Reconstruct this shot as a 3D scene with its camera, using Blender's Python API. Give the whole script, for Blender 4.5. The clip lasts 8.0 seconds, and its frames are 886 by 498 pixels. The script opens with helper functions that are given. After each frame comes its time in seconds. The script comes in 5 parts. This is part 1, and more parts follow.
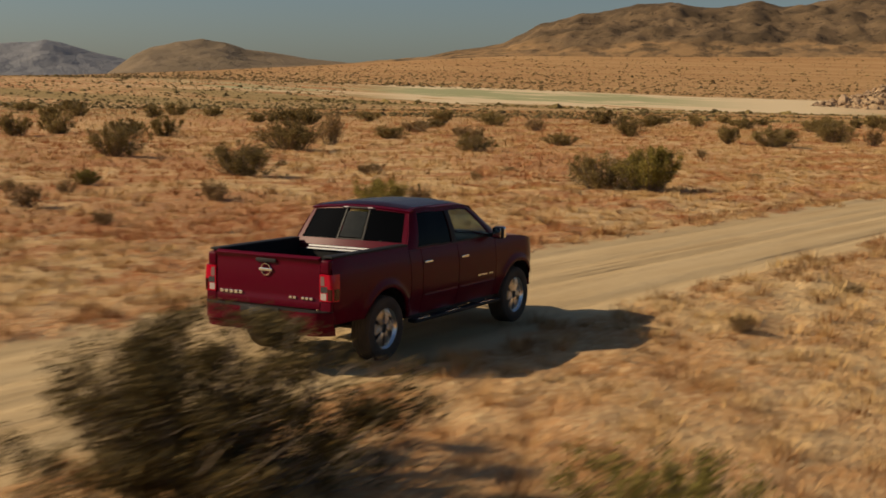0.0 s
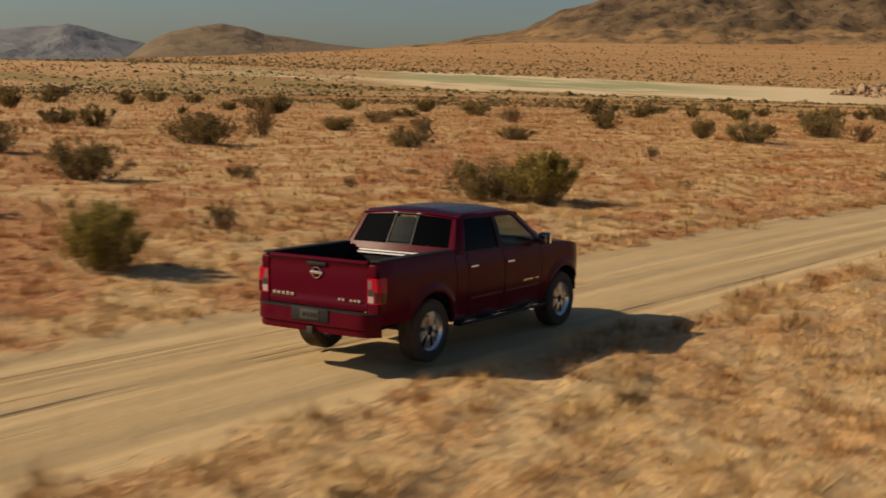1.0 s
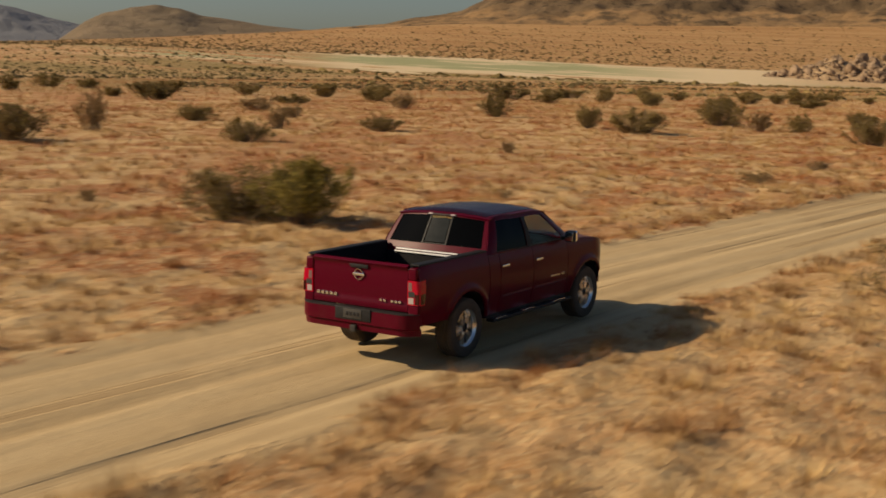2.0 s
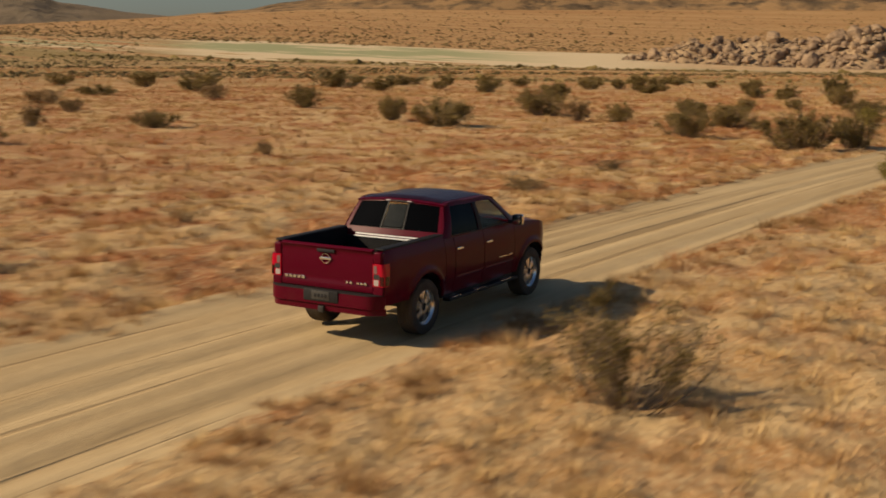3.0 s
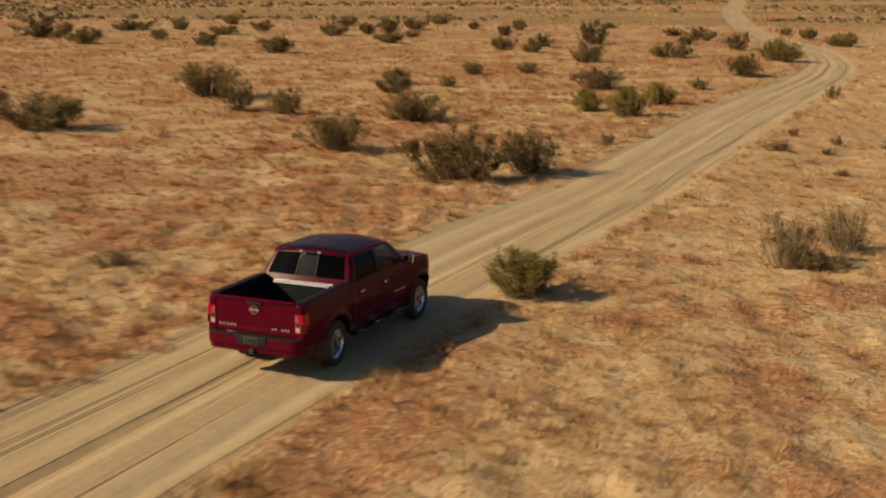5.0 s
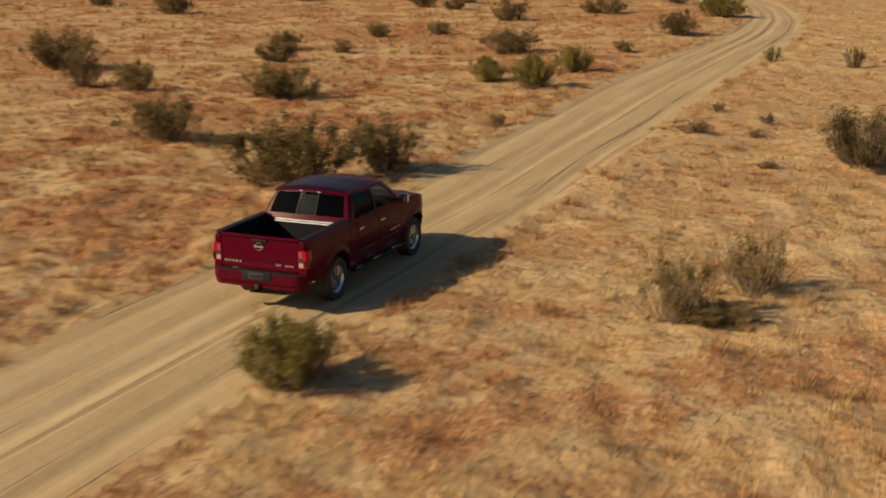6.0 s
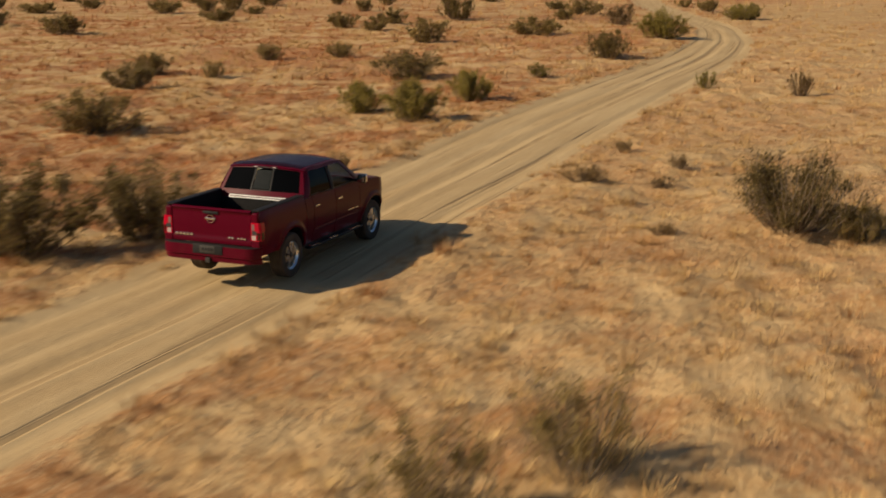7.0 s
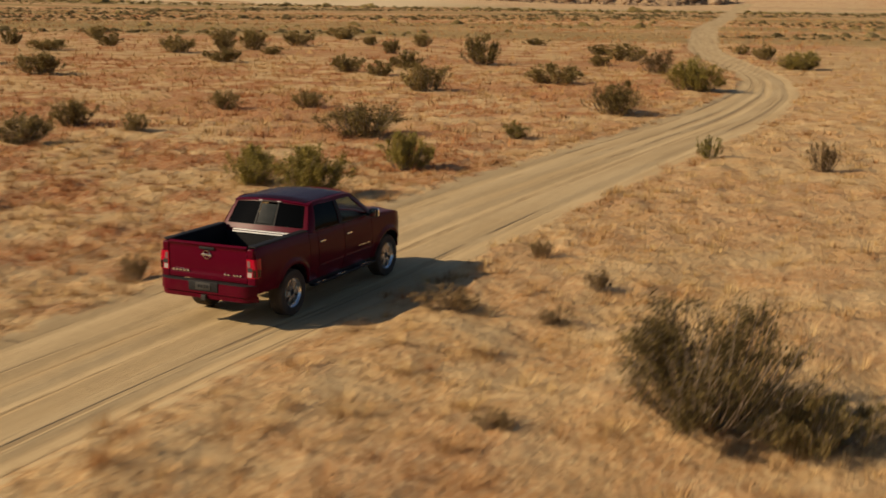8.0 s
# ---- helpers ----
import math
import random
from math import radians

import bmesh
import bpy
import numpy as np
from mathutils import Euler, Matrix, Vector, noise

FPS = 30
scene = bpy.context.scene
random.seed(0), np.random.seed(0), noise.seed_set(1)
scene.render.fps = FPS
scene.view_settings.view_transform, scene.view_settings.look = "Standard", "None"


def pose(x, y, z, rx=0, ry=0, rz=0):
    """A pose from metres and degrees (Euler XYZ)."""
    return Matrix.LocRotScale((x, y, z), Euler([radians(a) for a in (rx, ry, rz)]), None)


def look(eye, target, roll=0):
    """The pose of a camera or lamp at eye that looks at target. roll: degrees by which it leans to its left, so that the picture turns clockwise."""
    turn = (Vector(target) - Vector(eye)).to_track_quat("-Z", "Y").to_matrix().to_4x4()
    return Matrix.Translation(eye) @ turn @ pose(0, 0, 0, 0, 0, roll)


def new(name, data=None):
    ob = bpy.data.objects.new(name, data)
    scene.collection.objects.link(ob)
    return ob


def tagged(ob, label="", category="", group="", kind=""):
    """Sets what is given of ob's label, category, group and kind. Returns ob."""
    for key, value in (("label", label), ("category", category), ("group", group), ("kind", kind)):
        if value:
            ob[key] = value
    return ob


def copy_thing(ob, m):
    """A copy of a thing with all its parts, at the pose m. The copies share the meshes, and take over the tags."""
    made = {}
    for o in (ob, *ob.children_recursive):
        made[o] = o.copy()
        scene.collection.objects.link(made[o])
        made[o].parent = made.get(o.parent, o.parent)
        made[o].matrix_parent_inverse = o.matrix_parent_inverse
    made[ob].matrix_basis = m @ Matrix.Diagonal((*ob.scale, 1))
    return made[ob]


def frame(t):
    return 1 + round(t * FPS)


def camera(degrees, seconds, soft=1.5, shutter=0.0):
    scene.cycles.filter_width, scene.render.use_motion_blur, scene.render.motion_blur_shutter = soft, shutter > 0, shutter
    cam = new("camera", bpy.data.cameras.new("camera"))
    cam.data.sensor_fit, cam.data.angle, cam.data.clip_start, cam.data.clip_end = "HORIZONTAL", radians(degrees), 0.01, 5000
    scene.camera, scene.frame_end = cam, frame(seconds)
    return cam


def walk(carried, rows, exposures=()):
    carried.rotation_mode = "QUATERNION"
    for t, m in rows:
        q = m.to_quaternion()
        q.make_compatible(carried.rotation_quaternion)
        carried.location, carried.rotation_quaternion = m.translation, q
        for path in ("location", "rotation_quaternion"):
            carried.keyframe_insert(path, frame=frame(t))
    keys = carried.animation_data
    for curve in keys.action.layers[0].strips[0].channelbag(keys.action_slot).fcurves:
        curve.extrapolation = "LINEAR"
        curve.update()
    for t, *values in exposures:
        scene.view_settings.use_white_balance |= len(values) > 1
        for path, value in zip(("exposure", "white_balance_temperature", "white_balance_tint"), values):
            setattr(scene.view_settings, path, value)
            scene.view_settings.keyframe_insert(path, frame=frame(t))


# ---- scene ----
cam = camera(38.42, 8.0, soft=1.7, shutter=0.5)


def aim(x, y, z, turn, tilt, lean):
    """A camera pose from its place, its turn to the left of +Y, its tilt upwards and its lean, in degrees."""
    a, b = radians(turn), radians(tilt)
    way = Vector((-math.sin(a) * math.cos(b), math.cos(a) * math.cos(b), math.sin(b)))
    eye = Vector((x, y, z))
    return look(eye, eye + way, lean)


CAMERA_ROWS = [
    (0.0, 9.741, -18.072, 3.328, 31.498, -6.712, 0.764),
    (0.5, 9.947, -13.311, 3.430, 32.141, -6.956, 0.967),
    (1.0, 10.168, -8.706, 3.650, 32.457, -7.350, 1.083),
    (1.2, 10.207, -6.881, 3.735, 32.276, -7.582, 1.232),
    (2.3, 10.683, 3.087, 4.038, 28.324, -8.350, 0.752),
    (2.5, 10.778, 4.895, 4.062, 27.094, -8.511, 0.687),
    (3.0, 11.056, 9.385, 4.125, 24.154, -8.684, 0.517),
    (3.5, 11.468, 13.734, 4.385, 21.454, -8.675, 0.168),
    (4.0, 12.131, 18.110, 5.351, 19.039, -8.694, 0.009),
    (4.5, 12.907, 22.508, 6.617, 17.265, -9.889, -0.079),
    (4.7, 13.207, 24.297, 6.962, 16.654, -10.892, 0.090),
    (5.8, 14.471, 34.374, 7.002, 14.749, -14.368, -0.551),
    (6.0, 14.688, 36.265, 6.872, 14.303, -14.412, -0.513),
    (6.5, 15.337, 41.153, 6.324, 13.402, -14.168, -0.474),
    (7.0, 16.263, 46.425, 5.925, 13.102, -13.327, -0.364),
    (7.5, 17.398, 51.886, 5.798, 14.142, -12.189, -0.239),
    (8.0, 18.843, 57.396, 5.693, 16.948, -11.556, 0.342),
]
walk(cam, [(t, aim(*r)) for t, *r in CAMERA_ROWS], exposures=[(0.0, 0.0, 6500, 10)])

# ---- world and sun ----
SUN_AZ, SUN_EL = 240.0, 31.5          # degrees from +Y towards +X, and above the horizon
world = bpy.data.worlds.new("desert_sky")
scene.world = world
world.use_nodes = True
wn, wl = world.node_tree.nodes, world.node_tree.links
sky = wn.new("ShaderNodeTexSky")
sky.sky_type = "NISHITA"
sky.sun_disc = False
sky.sun_elevation, sky.sun_rotation = radians(SUN_EL), radians(SUN_AZ)
sky.air_density, sky.dust_density, sky.ozone_density = 1.0, 1.3, 2.8
wn["Background"].inputs["Strength"].default_value = 0.057
wl.new(sky.outputs[0], wn["Background"].inputs["Color"])

sun_data = bpy.data.lights.new("sun", "SUN")
sun_data.energy, sun_data.angle, sun_data.color = 4.95, radians(0.55), (1.0, 0.785, 0.515)
sun = new("sun", sun_data)
sa, se = radians(SUN_AZ), radians(SUN_EL)
sun_way = Vector((math.sin(sa) * math.cos(se), math.cos(sa) * math.cos(se), math.sin(se)))
sun.matrix_world = look(sun_way * 200, (0, 0, 0))


# ---- materials ----
class Mat:
    """A small node builder round one Principled surface."""

    def __init__(self, name, color=(0.5, 0.5, 0.5), rough=0.8, metal=0.0):
        self.m = bpy.data.materials.new(name)
        self.m.use_nodes = True
        self.t = self.m.node_tree
        self.b = self.t.nodes["Principled BSDF"]
        self.b.inputs["Base Color"].default_value = (*color, 1)
        self.b.inputs["Roughness"].default_value = rough
        self.b.inputs["Metallic"].default_value = metal

    def node(self, kind, **values):
        n = self.t.nodes.new(kind)
        for k, v in values.items():
            n.inputs[k].default_value = v
        return n

    def link(self, a, b):
        self.t.links.new(a, b)

    def pos(self):
        return self.t.nodes.new("ShaderNodeNewGeometry").outputs["Position"]

    def obj(self):
        return self.t.nodes.new("ShaderNodeTexCoord").outputs["Object"]

    def noise(self, vec, scale, detail=4.0, rough=0.55):
        n = self.node("ShaderNodeTexNoise", Scale=scale, Detail=detail, Roughness=rough)
        self.link(vec, n.inputs["Vector"])
        return n.outputs["Fac"]

    def math(self, op, a, b=0.0, c=0.0):
        n = self.t.nodes.new("ShaderNodeMath")
        n.operation = op
        for i, v in enumerate((a, b, c)):
            if isinstance(v, (int, float)):
                n.inputs[i].default_value = v
            else:
                self.link(v, n.inputs[i])
        return n.outputs[0]

    def ramp(self, v, lo, hi, a=0.0, b=1.0):
        n = self.t.nodes.new("ShaderNodeMapRange")
        n.interpolation_type = "SMOOTHSTEP"
        for i, q in enumerate((lo, hi, a, b)):
            n.inputs[i + 1].default_value = q
        self.link(v, n.inputs[0])
        return n.outputs[0]

    def mix(self, fac, a, b, mode="MIX"):
        n = self.t.nodes.new("ShaderNodeMix")
        n.data_type, n.blend_type = "RGBA", mode
        for sock, v in ((n.inputs[0], fac), (n.inputs[6], a), (n.inputs[7], b)):
            if isinstance(v, (int, float)):
                sock.default_value = v
            elif isinstance(v, tuple):
                sock.default_value = (*v, 1)
            else:
                self.link(v, sock)
        return n.outputs[2]

    def base(self, out):
        self.link(out, self.b.inputs["Base Color"])

    def bump(self, height, strength=0.5, distance=0.02):
        n = self.node("ShaderNodeBump", Strength=strength, Distance=distance)
        self.link(height, n.inputs["Height"])
        self.link(n.outputs[0], self.b.inputs["Normal"])


def bare_side(k, p):
    """How much rust-coloured growth a place carries: less on the sandy flat beside the far stretch of the track."""
    sep = k.t.nodes.new("ShaderNodeSeparateXYZ")
    k.link(p, sep.inputs[0])
    off = k.math("SUBTRACT", sep.outputs[0], k.math("MULTIPLY", sep.outputs[1], 0.12))
    flat = k.math("MULTIPLY", k.ramp(sep.outputs[1], 50, 72), k.ramp(off, -6, -1))
    first = k.math("MULTIPLY", k.ramp(sep.outputs[1], 26, 40, 1, 0), k.ramp(off, 0, 2))
    return k.math("SUBTRACT", 1.0, k.math("SUBTRACT", k.math("MULTIPLY", k.math("MAXIMUM", flat, first), 0.62), k.ramp(off, -7, -3, 0.3, 0.0)))


def desert_material():
    k = Mat("desert_ground", rough=0.95)
    k.b.inputs["Specular IOR Level"].default_value = 0.15
    p = k.pos()
    big, mid, fine = k.noise(p, 0.06, 3), k.noise(p, 0.7, 4), k.noise(p, 9.0, 5, 0.7)
    c = k.mix(k.ramp(mid, 0.35, 0.65), (0.585, 0.405, 0.205), (0.48, 0.28, 0.115))
    rust = bare_side(k, p)
    c = k.mix(k.math("MULTIPLY", k.math("MULTIPLY", k.ramp(k.noise(p, 0.33, 4, 0.6), 0.48, 0.58), 0.85), rust), c, (0.37, 0.15, 0.055))
    c = k.mix(k.math("MULTIPLY", k.math("MULTIPLY", k.ramp(big, 0.5, 0.62), 0.7), rust), c, (0.37, 0.15, 0.057))
    c = k.mix(k.ramp(fine, 0.42, 0.75), c, (0.63, 0.475, 0.265))
    # dark flecks: dead litter plus shadow pockets between clumps, put into the colour
    c = k.mix(k.math("MULTIPLY", k.ramp(k.noise(p, 3.1, 4, 0.7), 0.55, 0.69), 0.65), c, (0.20, 0.105, 0.042))
    # far off: grass, scrub and their shade mixed into one ground colour
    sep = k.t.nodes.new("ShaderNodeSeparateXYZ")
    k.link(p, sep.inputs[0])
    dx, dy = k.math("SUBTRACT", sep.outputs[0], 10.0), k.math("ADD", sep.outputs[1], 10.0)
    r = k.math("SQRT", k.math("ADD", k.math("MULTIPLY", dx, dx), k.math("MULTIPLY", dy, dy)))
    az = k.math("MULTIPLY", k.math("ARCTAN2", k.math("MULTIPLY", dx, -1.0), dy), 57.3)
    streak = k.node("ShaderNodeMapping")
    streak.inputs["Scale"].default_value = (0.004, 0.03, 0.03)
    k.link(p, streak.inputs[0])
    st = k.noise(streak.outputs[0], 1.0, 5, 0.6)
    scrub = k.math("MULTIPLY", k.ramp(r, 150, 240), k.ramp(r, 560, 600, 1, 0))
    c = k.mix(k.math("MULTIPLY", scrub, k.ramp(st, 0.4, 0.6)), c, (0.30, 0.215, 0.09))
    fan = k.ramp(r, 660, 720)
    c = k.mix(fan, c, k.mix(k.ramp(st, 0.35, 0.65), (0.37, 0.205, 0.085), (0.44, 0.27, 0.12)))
    # the dry lake bed with its pale rim
    rw = k.math("ADD", r, k.math("MULTIPLY", k.math("SUBTRACT", k.noise(streak.outputs[0], 2.0, 4), 0.5), 130.0))
    rw = k.math("ADD", rw, k.math("MULTIPLY", k.math("SUBTRACT", k.noise(p, 0.025, 4, 0.6), 0.5), 110.0))
    rw = k.math("SUBTRACT", rw, k.math("MULTIPLY", k.math("MAXIMUM", k.math("SUBTRACT", az, 22.0), 0.0), 2.5))
    lake = k.math("MULTIPLY", k.ramp(rw, 515, 526), k.ramp(rw, 705, 722, 1, 0))
    lake = k.math("MULTIPLY", lake, k.math("MULTIPLY", k.math("MULTIPLY", k.ramp(az, -6, 0), k.ramp(az, 11, 17, 0.35, 1.0)), k.ramp(az, 44, 50, 1, 0)))
    lake = k.math("MULTIPLY", lake, k.math("MAXIMUM", k.ramp(az, 33, 37, 1, 0), k.ramp(k.noise(streak.outputs[0], 3.0, 4, 0.6), 0.5, 0.6)))
    green = k.math("MULTIPLY", k.math("MULTIPLY", k.ramp(rw, 560, 580), k.ramp(rw, 670, 690, 1, 0)), k.ramp(az, 17, 24))
    green = k.math("MULTIPLY", green, k.ramp(k.noise(p, 0.02, 4, 0.6), 0.30, 0.48))
    bed = k.mix(k.math("MULTIPLY", green, 0.85), (0.66, 0.525, 0.33), (0.29, 0.315, 0.155))
    c = k.mix(lake, c, bed)
    # the track
    lat = k.t.nodes.new("ShaderNodeAttribute")
    lat.attribute_name = "track"
    ls = k.t.nodes.new("ShaderNodeSeparateXYZ")
    k.link(lat.outputs["Vector"], ls.inputs[0])
    edge = k.math("ADD", k.math("ABSOLUTE", ls.outputs[0]), k.math("MULTIPLY", k.math("SUBTRACT", k.noise(p, 1.3, 5, 0.65), 0.5), 0.75))
    road = k.ramp(edge, 0.93, 1.1, 1, 0)
    lines = k.node("ShaderNodeMapping")
    lines.inputs["Scale"].default_value = (3.6, 0.09, 1.0)
    k.link(lat.outputs["Vector"], lines.inputs[0])
    ln = k.noise(lines.outputs[0], 1.0, 5, 0.65)
    rc = k.mix(k.ramp(ln, 0.25, 0.75), (0.42, 0.30, 0.155), (0.535, 0.405, 0.228))
    thin = k.node("ShaderNodeMapping")
    thin.inputs["Scale"].default_value = (7.0, 0.035, 1.0)
    k.link(lat.outputs["Vector"], thin.inputs[0])
    shaded_rut = k.math("MULTIPLY", k.ramp(k.noise(thin.outputs[0], 1.0, 3, 0.5), 0.37, 0.44, 1, 0), k.ramp(k.noise(p, 0.16, 3), 0.38, 0.5))
    # rut lines darkened in the colour for the shadow their relief holds
    rc = k.mix(k.math("MULTIPLY", shaded_rut, 0.42), rc, (0.27, 0.175, 0.082))
    rc = k.mix(k.math("MULTIPLY", k.ramp(k.noise(p, 0.5, 4), 0.5, 0.7), 0.35), rc, (0.42, 0.30, 0.16))
    c = k.mix(road, c, rc)
    k.base(c)
    h = k.math("ADD", k.math("MULTIPLY", k.math("ADD", k.math("SUBTRACT", k.noise(p, 5.0, 6, 0.7), 0.5), k.math("MULTIPLY", k.math("SUBTRACT", k.noise(p, 1.9, 3, 0.6), 0.5), 2.2)), k.ramp(road, 0, 1, 1.0, 0.12)), k.math("MULTIPLY", k.math("SUBTRACT", k.math("MULTIPLY", k.math("SUBTRACT", ln, 0.5), 0.35), k.math("MULTIPLY", shaded_rut, 0.2)), road))
    k.bump(h, 1.0, 0.095)
    return k.m


def foliage(name, dark, light, tip):
    k = Mat(name, rough=0.75)
    k.b.inputs["Specular IOR Level"].default_value = 0.12
    g = k.t.nodes.new("ShaderNodeNewGeometry")
    rnd = g.outputs["Random Per Island"]
    info = k.t.nodes.new("ShaderNodeObjectInfo")
    c = k.mix(rnd, dark, light)
    c = k.mix(k.ramp(rnd, 0.8, 0.95), c, tip)
    hsv = k.node("ShaderNodeHueSaturation", Saturation=0.95)
    k.link(c, hsv.inputs["Color"])
    k.link(k.math("ADD", 0.75, k.math("MULTIPLY", info.outputs["Random"], 0.5)), hsv.inputs["Value"])
    k.base(hsv.outputs[0])
    thin = k.t.nodes.new("ShaderNodeBsdfTranslucent")
    k.link(hsv.outputs[0], thin.inputs["Color"])
    both = k.node("ShaderNodeMixShader", Fac=0.27)
    k.link(k.b.outputs[0], both.inputs[1])
    k.link(thin.outputs[0], both.inputs[2])
    k.link(both.outputs[0], k.t.nodes["Material Output"].inputs["Surface"])
    return k.m


def weed_material():
    k = Mat("dead_brown_weeds", rough=0.85)
    k.b.inputs["Specular IOR Level"].default_value = 0.1
    p = k.pos()
    rnd = k.t.nodes.new("ShaderNodeNewGeometry").outputs["Random Per Island"]
    c = k.mix(k.ramp(k.noise(p, 0.5, 3), 0.4, 0.6), (0.30, 0.135, 0.052), (0.22, 0.135, 0.06))
    k.base(k.mix(k.math("MULTIPLY", rnd, 0.5), c, (0.42, 0.24, 0.10)))
    return k.m


def grass_material():
    k = Mat("dry_grass", rough=0.75)
    k.b.inputs["Specular IOR Level"].default_value = 0.2
    p = k.pos()
    rnd = k.t.nodes.new("ShaderNodeNewGeometry").outputs["Random Per Island"]
    rust = bare_side(k, p)
    big, mid = k.noise(p, 0.08, 4, 0.6), k.noise(p, 0.9, 3)
    c = k.mix(k.ramp(mid, 0.35, 0.65), (0.53, 0.345, 0.14), (0.60, 0.43, 0.205))
    c = k.mix(k.ramp(k.noise(p, 0.22, 3, 0.6), 0.54, 0.64), c, (0.58, 0.395, 0.17))
    c = k.mix(k.math("MULTIPLY", k.math("MULTIPLY", k.ramp(big, 0.50, 0.62), 0.85), rust), c, (0.42, 0.155, 0.058))
    c = k.mix(k.math("MULTIPLY", k.math("MULTIPLY", k.ramp(k.noise(p, 0.33, 4, 0.6), 0.49, 0.60), 0.75), rust), c, (0.45, 0.185, 0.068))
    c = k.mix(k.math("MULTIPLY", k.ramp(k.noise(p, 2.6, 2), 0.5, 0.68), 0.6), c, (0.62, 0.44, 0.185))
    c = k.mix(k.math("MULTIPLY", k.ramp(k.noise(p, 1.7, 3, 0.6), 0.56, 0.68), 0.75), c, (0.30, 0.145, 0.052))
    c = k.mix(k.math("MULTIPLY", k.ramp(rnd, 0.7, 1.0), 0.7), c, (0.34, 0.19, 0.075))
    k.base(c)
    return k.m


def rock(name, a, b, dark, scale, contrast=0.5):
    k = Mat(name, rough=0.95)
    k.b.inputs["Specular IOR Level"].default_value = 0.1
    p = k.pos()
    c = k.mix(k.ramp(k.noise(p, scale, 6, 0.65), 0.35, 0.65), a, b)
    c = k.mix(k.math("MULTIPLY", k.ramp(k.noise(p, scale * 6, 5, 0.7), 0.52, 0.68), contrast), c, dark)
    k.base(c)
    k.bump(k.noise(p, scale * 8, 6, 0.7), 0.9, 0.6 / scale * 0.06)
    return k


def rock_material(*values):
    return rock(*values).m


def mountain_material(name, a, b, dark, scale, contrast=0.5):
    """Stony slopes whose foot and hollows are filled with pale blown sand."""
    k = rock(name, a, b, dark, scale, contrast)
    stony = k.b.inputs["Base Color"].links[0].from_socket
    p = k.pos()
    sep = k.t.nodes.new("ShaderNodeSeparateXYZ")
    k.link(p, sep.inputs[0])
    high = k.math("ADD", sep.outputs[2], k.math("MULTIPLY", k.math("SUBTRACT", k.noise(p, 0.008, 5, 0.6), 0.5), 130.0))
    sand = k.math("MULTIPLY", k.ramp(high, 58, 84, 1, 0), k.ramp(k.noise(p, 0.035, 5, 0.65), 0.62, 0.45))
    k.base(k.mix(k.math("MULTIPLY", sand, 0.9), stony, (0.34, 0.21, 0.10)))
    return k.m


def plain(name, color, rough, metal=0.0, grain=0.0, scale=8.0, spec=0.5):
    k = Mat(name, color, rough, metal)
    k.b.inputs["Specular IOR Level"].default_value = spec
    if grain:
        n = k.noise(k.obj(), scale, 5, 0.6)
        k.base(k.mix(k.ramp(n, 0.3, 0.75), color, tuple(min(1, q * (1 + grain) + 0.01 * grain) for q in color)))
        k.link(k.ramp(n, 0.3, 0.8, rough * 0.85, min(1, rough * 1.2)), k.b.inputs["Roughness"])
    return k.m


def paint_material():
    k = Mat("red_metallic_paint", (0.08, 0.001, 0.007), 0.4, 0.0)
    o = k.obj()
    flake = k.noise(o, 220.0, 2)
    c = k.mix(k.ramp(flake, 0.4, 0.6), (0.064, 0.0008, 0.0085), (0.094, 0.0012, 0.0125))
    sep = k.t.nodes.new("ShaderNodeSeparateXYZ")
    k.link(o, sep.inputs[0])
    dust = k.math("MULTIPLY", k.ramp(sep.outputs[2], 0.45, 0.9, 1, 0), k.ramp(k.noise(o, 3.0, 5, 0.65), 0.35, 0.8))
    k.base(k.mix(k.math("MULTIPLY", dust, 0.06), c, (0.30, 0.21, 0.13)))
    k.link(k.ramp(dust, 0, 1, 0.30, 0.5), k.b.inputs["Roughness"])
    k.b.inputs["Coat Weight"].default_value = 0.10
    k.b.inputs["Coat Roughness"].default_value = 0.04
    k.b.inputs["Specular IOR Level"].default_value = 0.08
    return k.m


def glass_material(name, tint, rough=0.02):
    k = Mat(name, tint, rough)
    k.b.inputs["Transmission Weight"].default_value = 1.0
    k.b.inputs["IOR"].default_value = 1.05
    k.b.inputs["Coat Weight"].default_value = 0.2
    k.b.inputs["Coat Roughness"].default_value = 0.03
    return k.m


GROUND = desert_material()
GRASS = grass_material()
WEED = weed_material()
LEAF_DARK = foliage("dusty_olive_leaves", (0.135, 0.098, 0.032), (0.285, 0.205, 0.066), (0.42, 0.305, 0.10))
LEAF_GREEN = foliage("olive_green_leaves", (0.135, 0.112, 0.022), (0.325, 0.26, 0.055), (0.48, 0.37, 0.085))
# the dusty olive leaves darkened throughout, shade included in the colour
LEAF_SHADED = foliage("shaded_olive_leaves", (0.075, 0.055, 0.020), (0.165, 0.120, 0.040), (0.28, 0.20, 0.07))
LEAF_LOW = foliage("dry_brown_leaves", (0.15, 0.095, 0.038), (0.28, 0.185, 0.075), (0.42, 0.29, 0.13))
LEAF_SCRUB = foliage("olive_brown_scrub", (0.12, 0.09, 0.034), (0.21, 0.155, 0.06), (0.28, 0.21, 0.09))
LEAF_YELLOW = foliage("yellow_green_leaves", (0.15, 0.13, 0.028), (0.28, 0.235, 0.05), (0.40, 0.32, 0.08))
BARK = plain("grey_stem_bark", (0.14, 0.105, 0.072), 0.9, 0, 0.5, 14)
STONE = rock_material("weathered_granite", (0.22, 0.15, 0.097), (0.37, 0.265, 0.17), (0.12, 0.083, 0.056), 0.25)
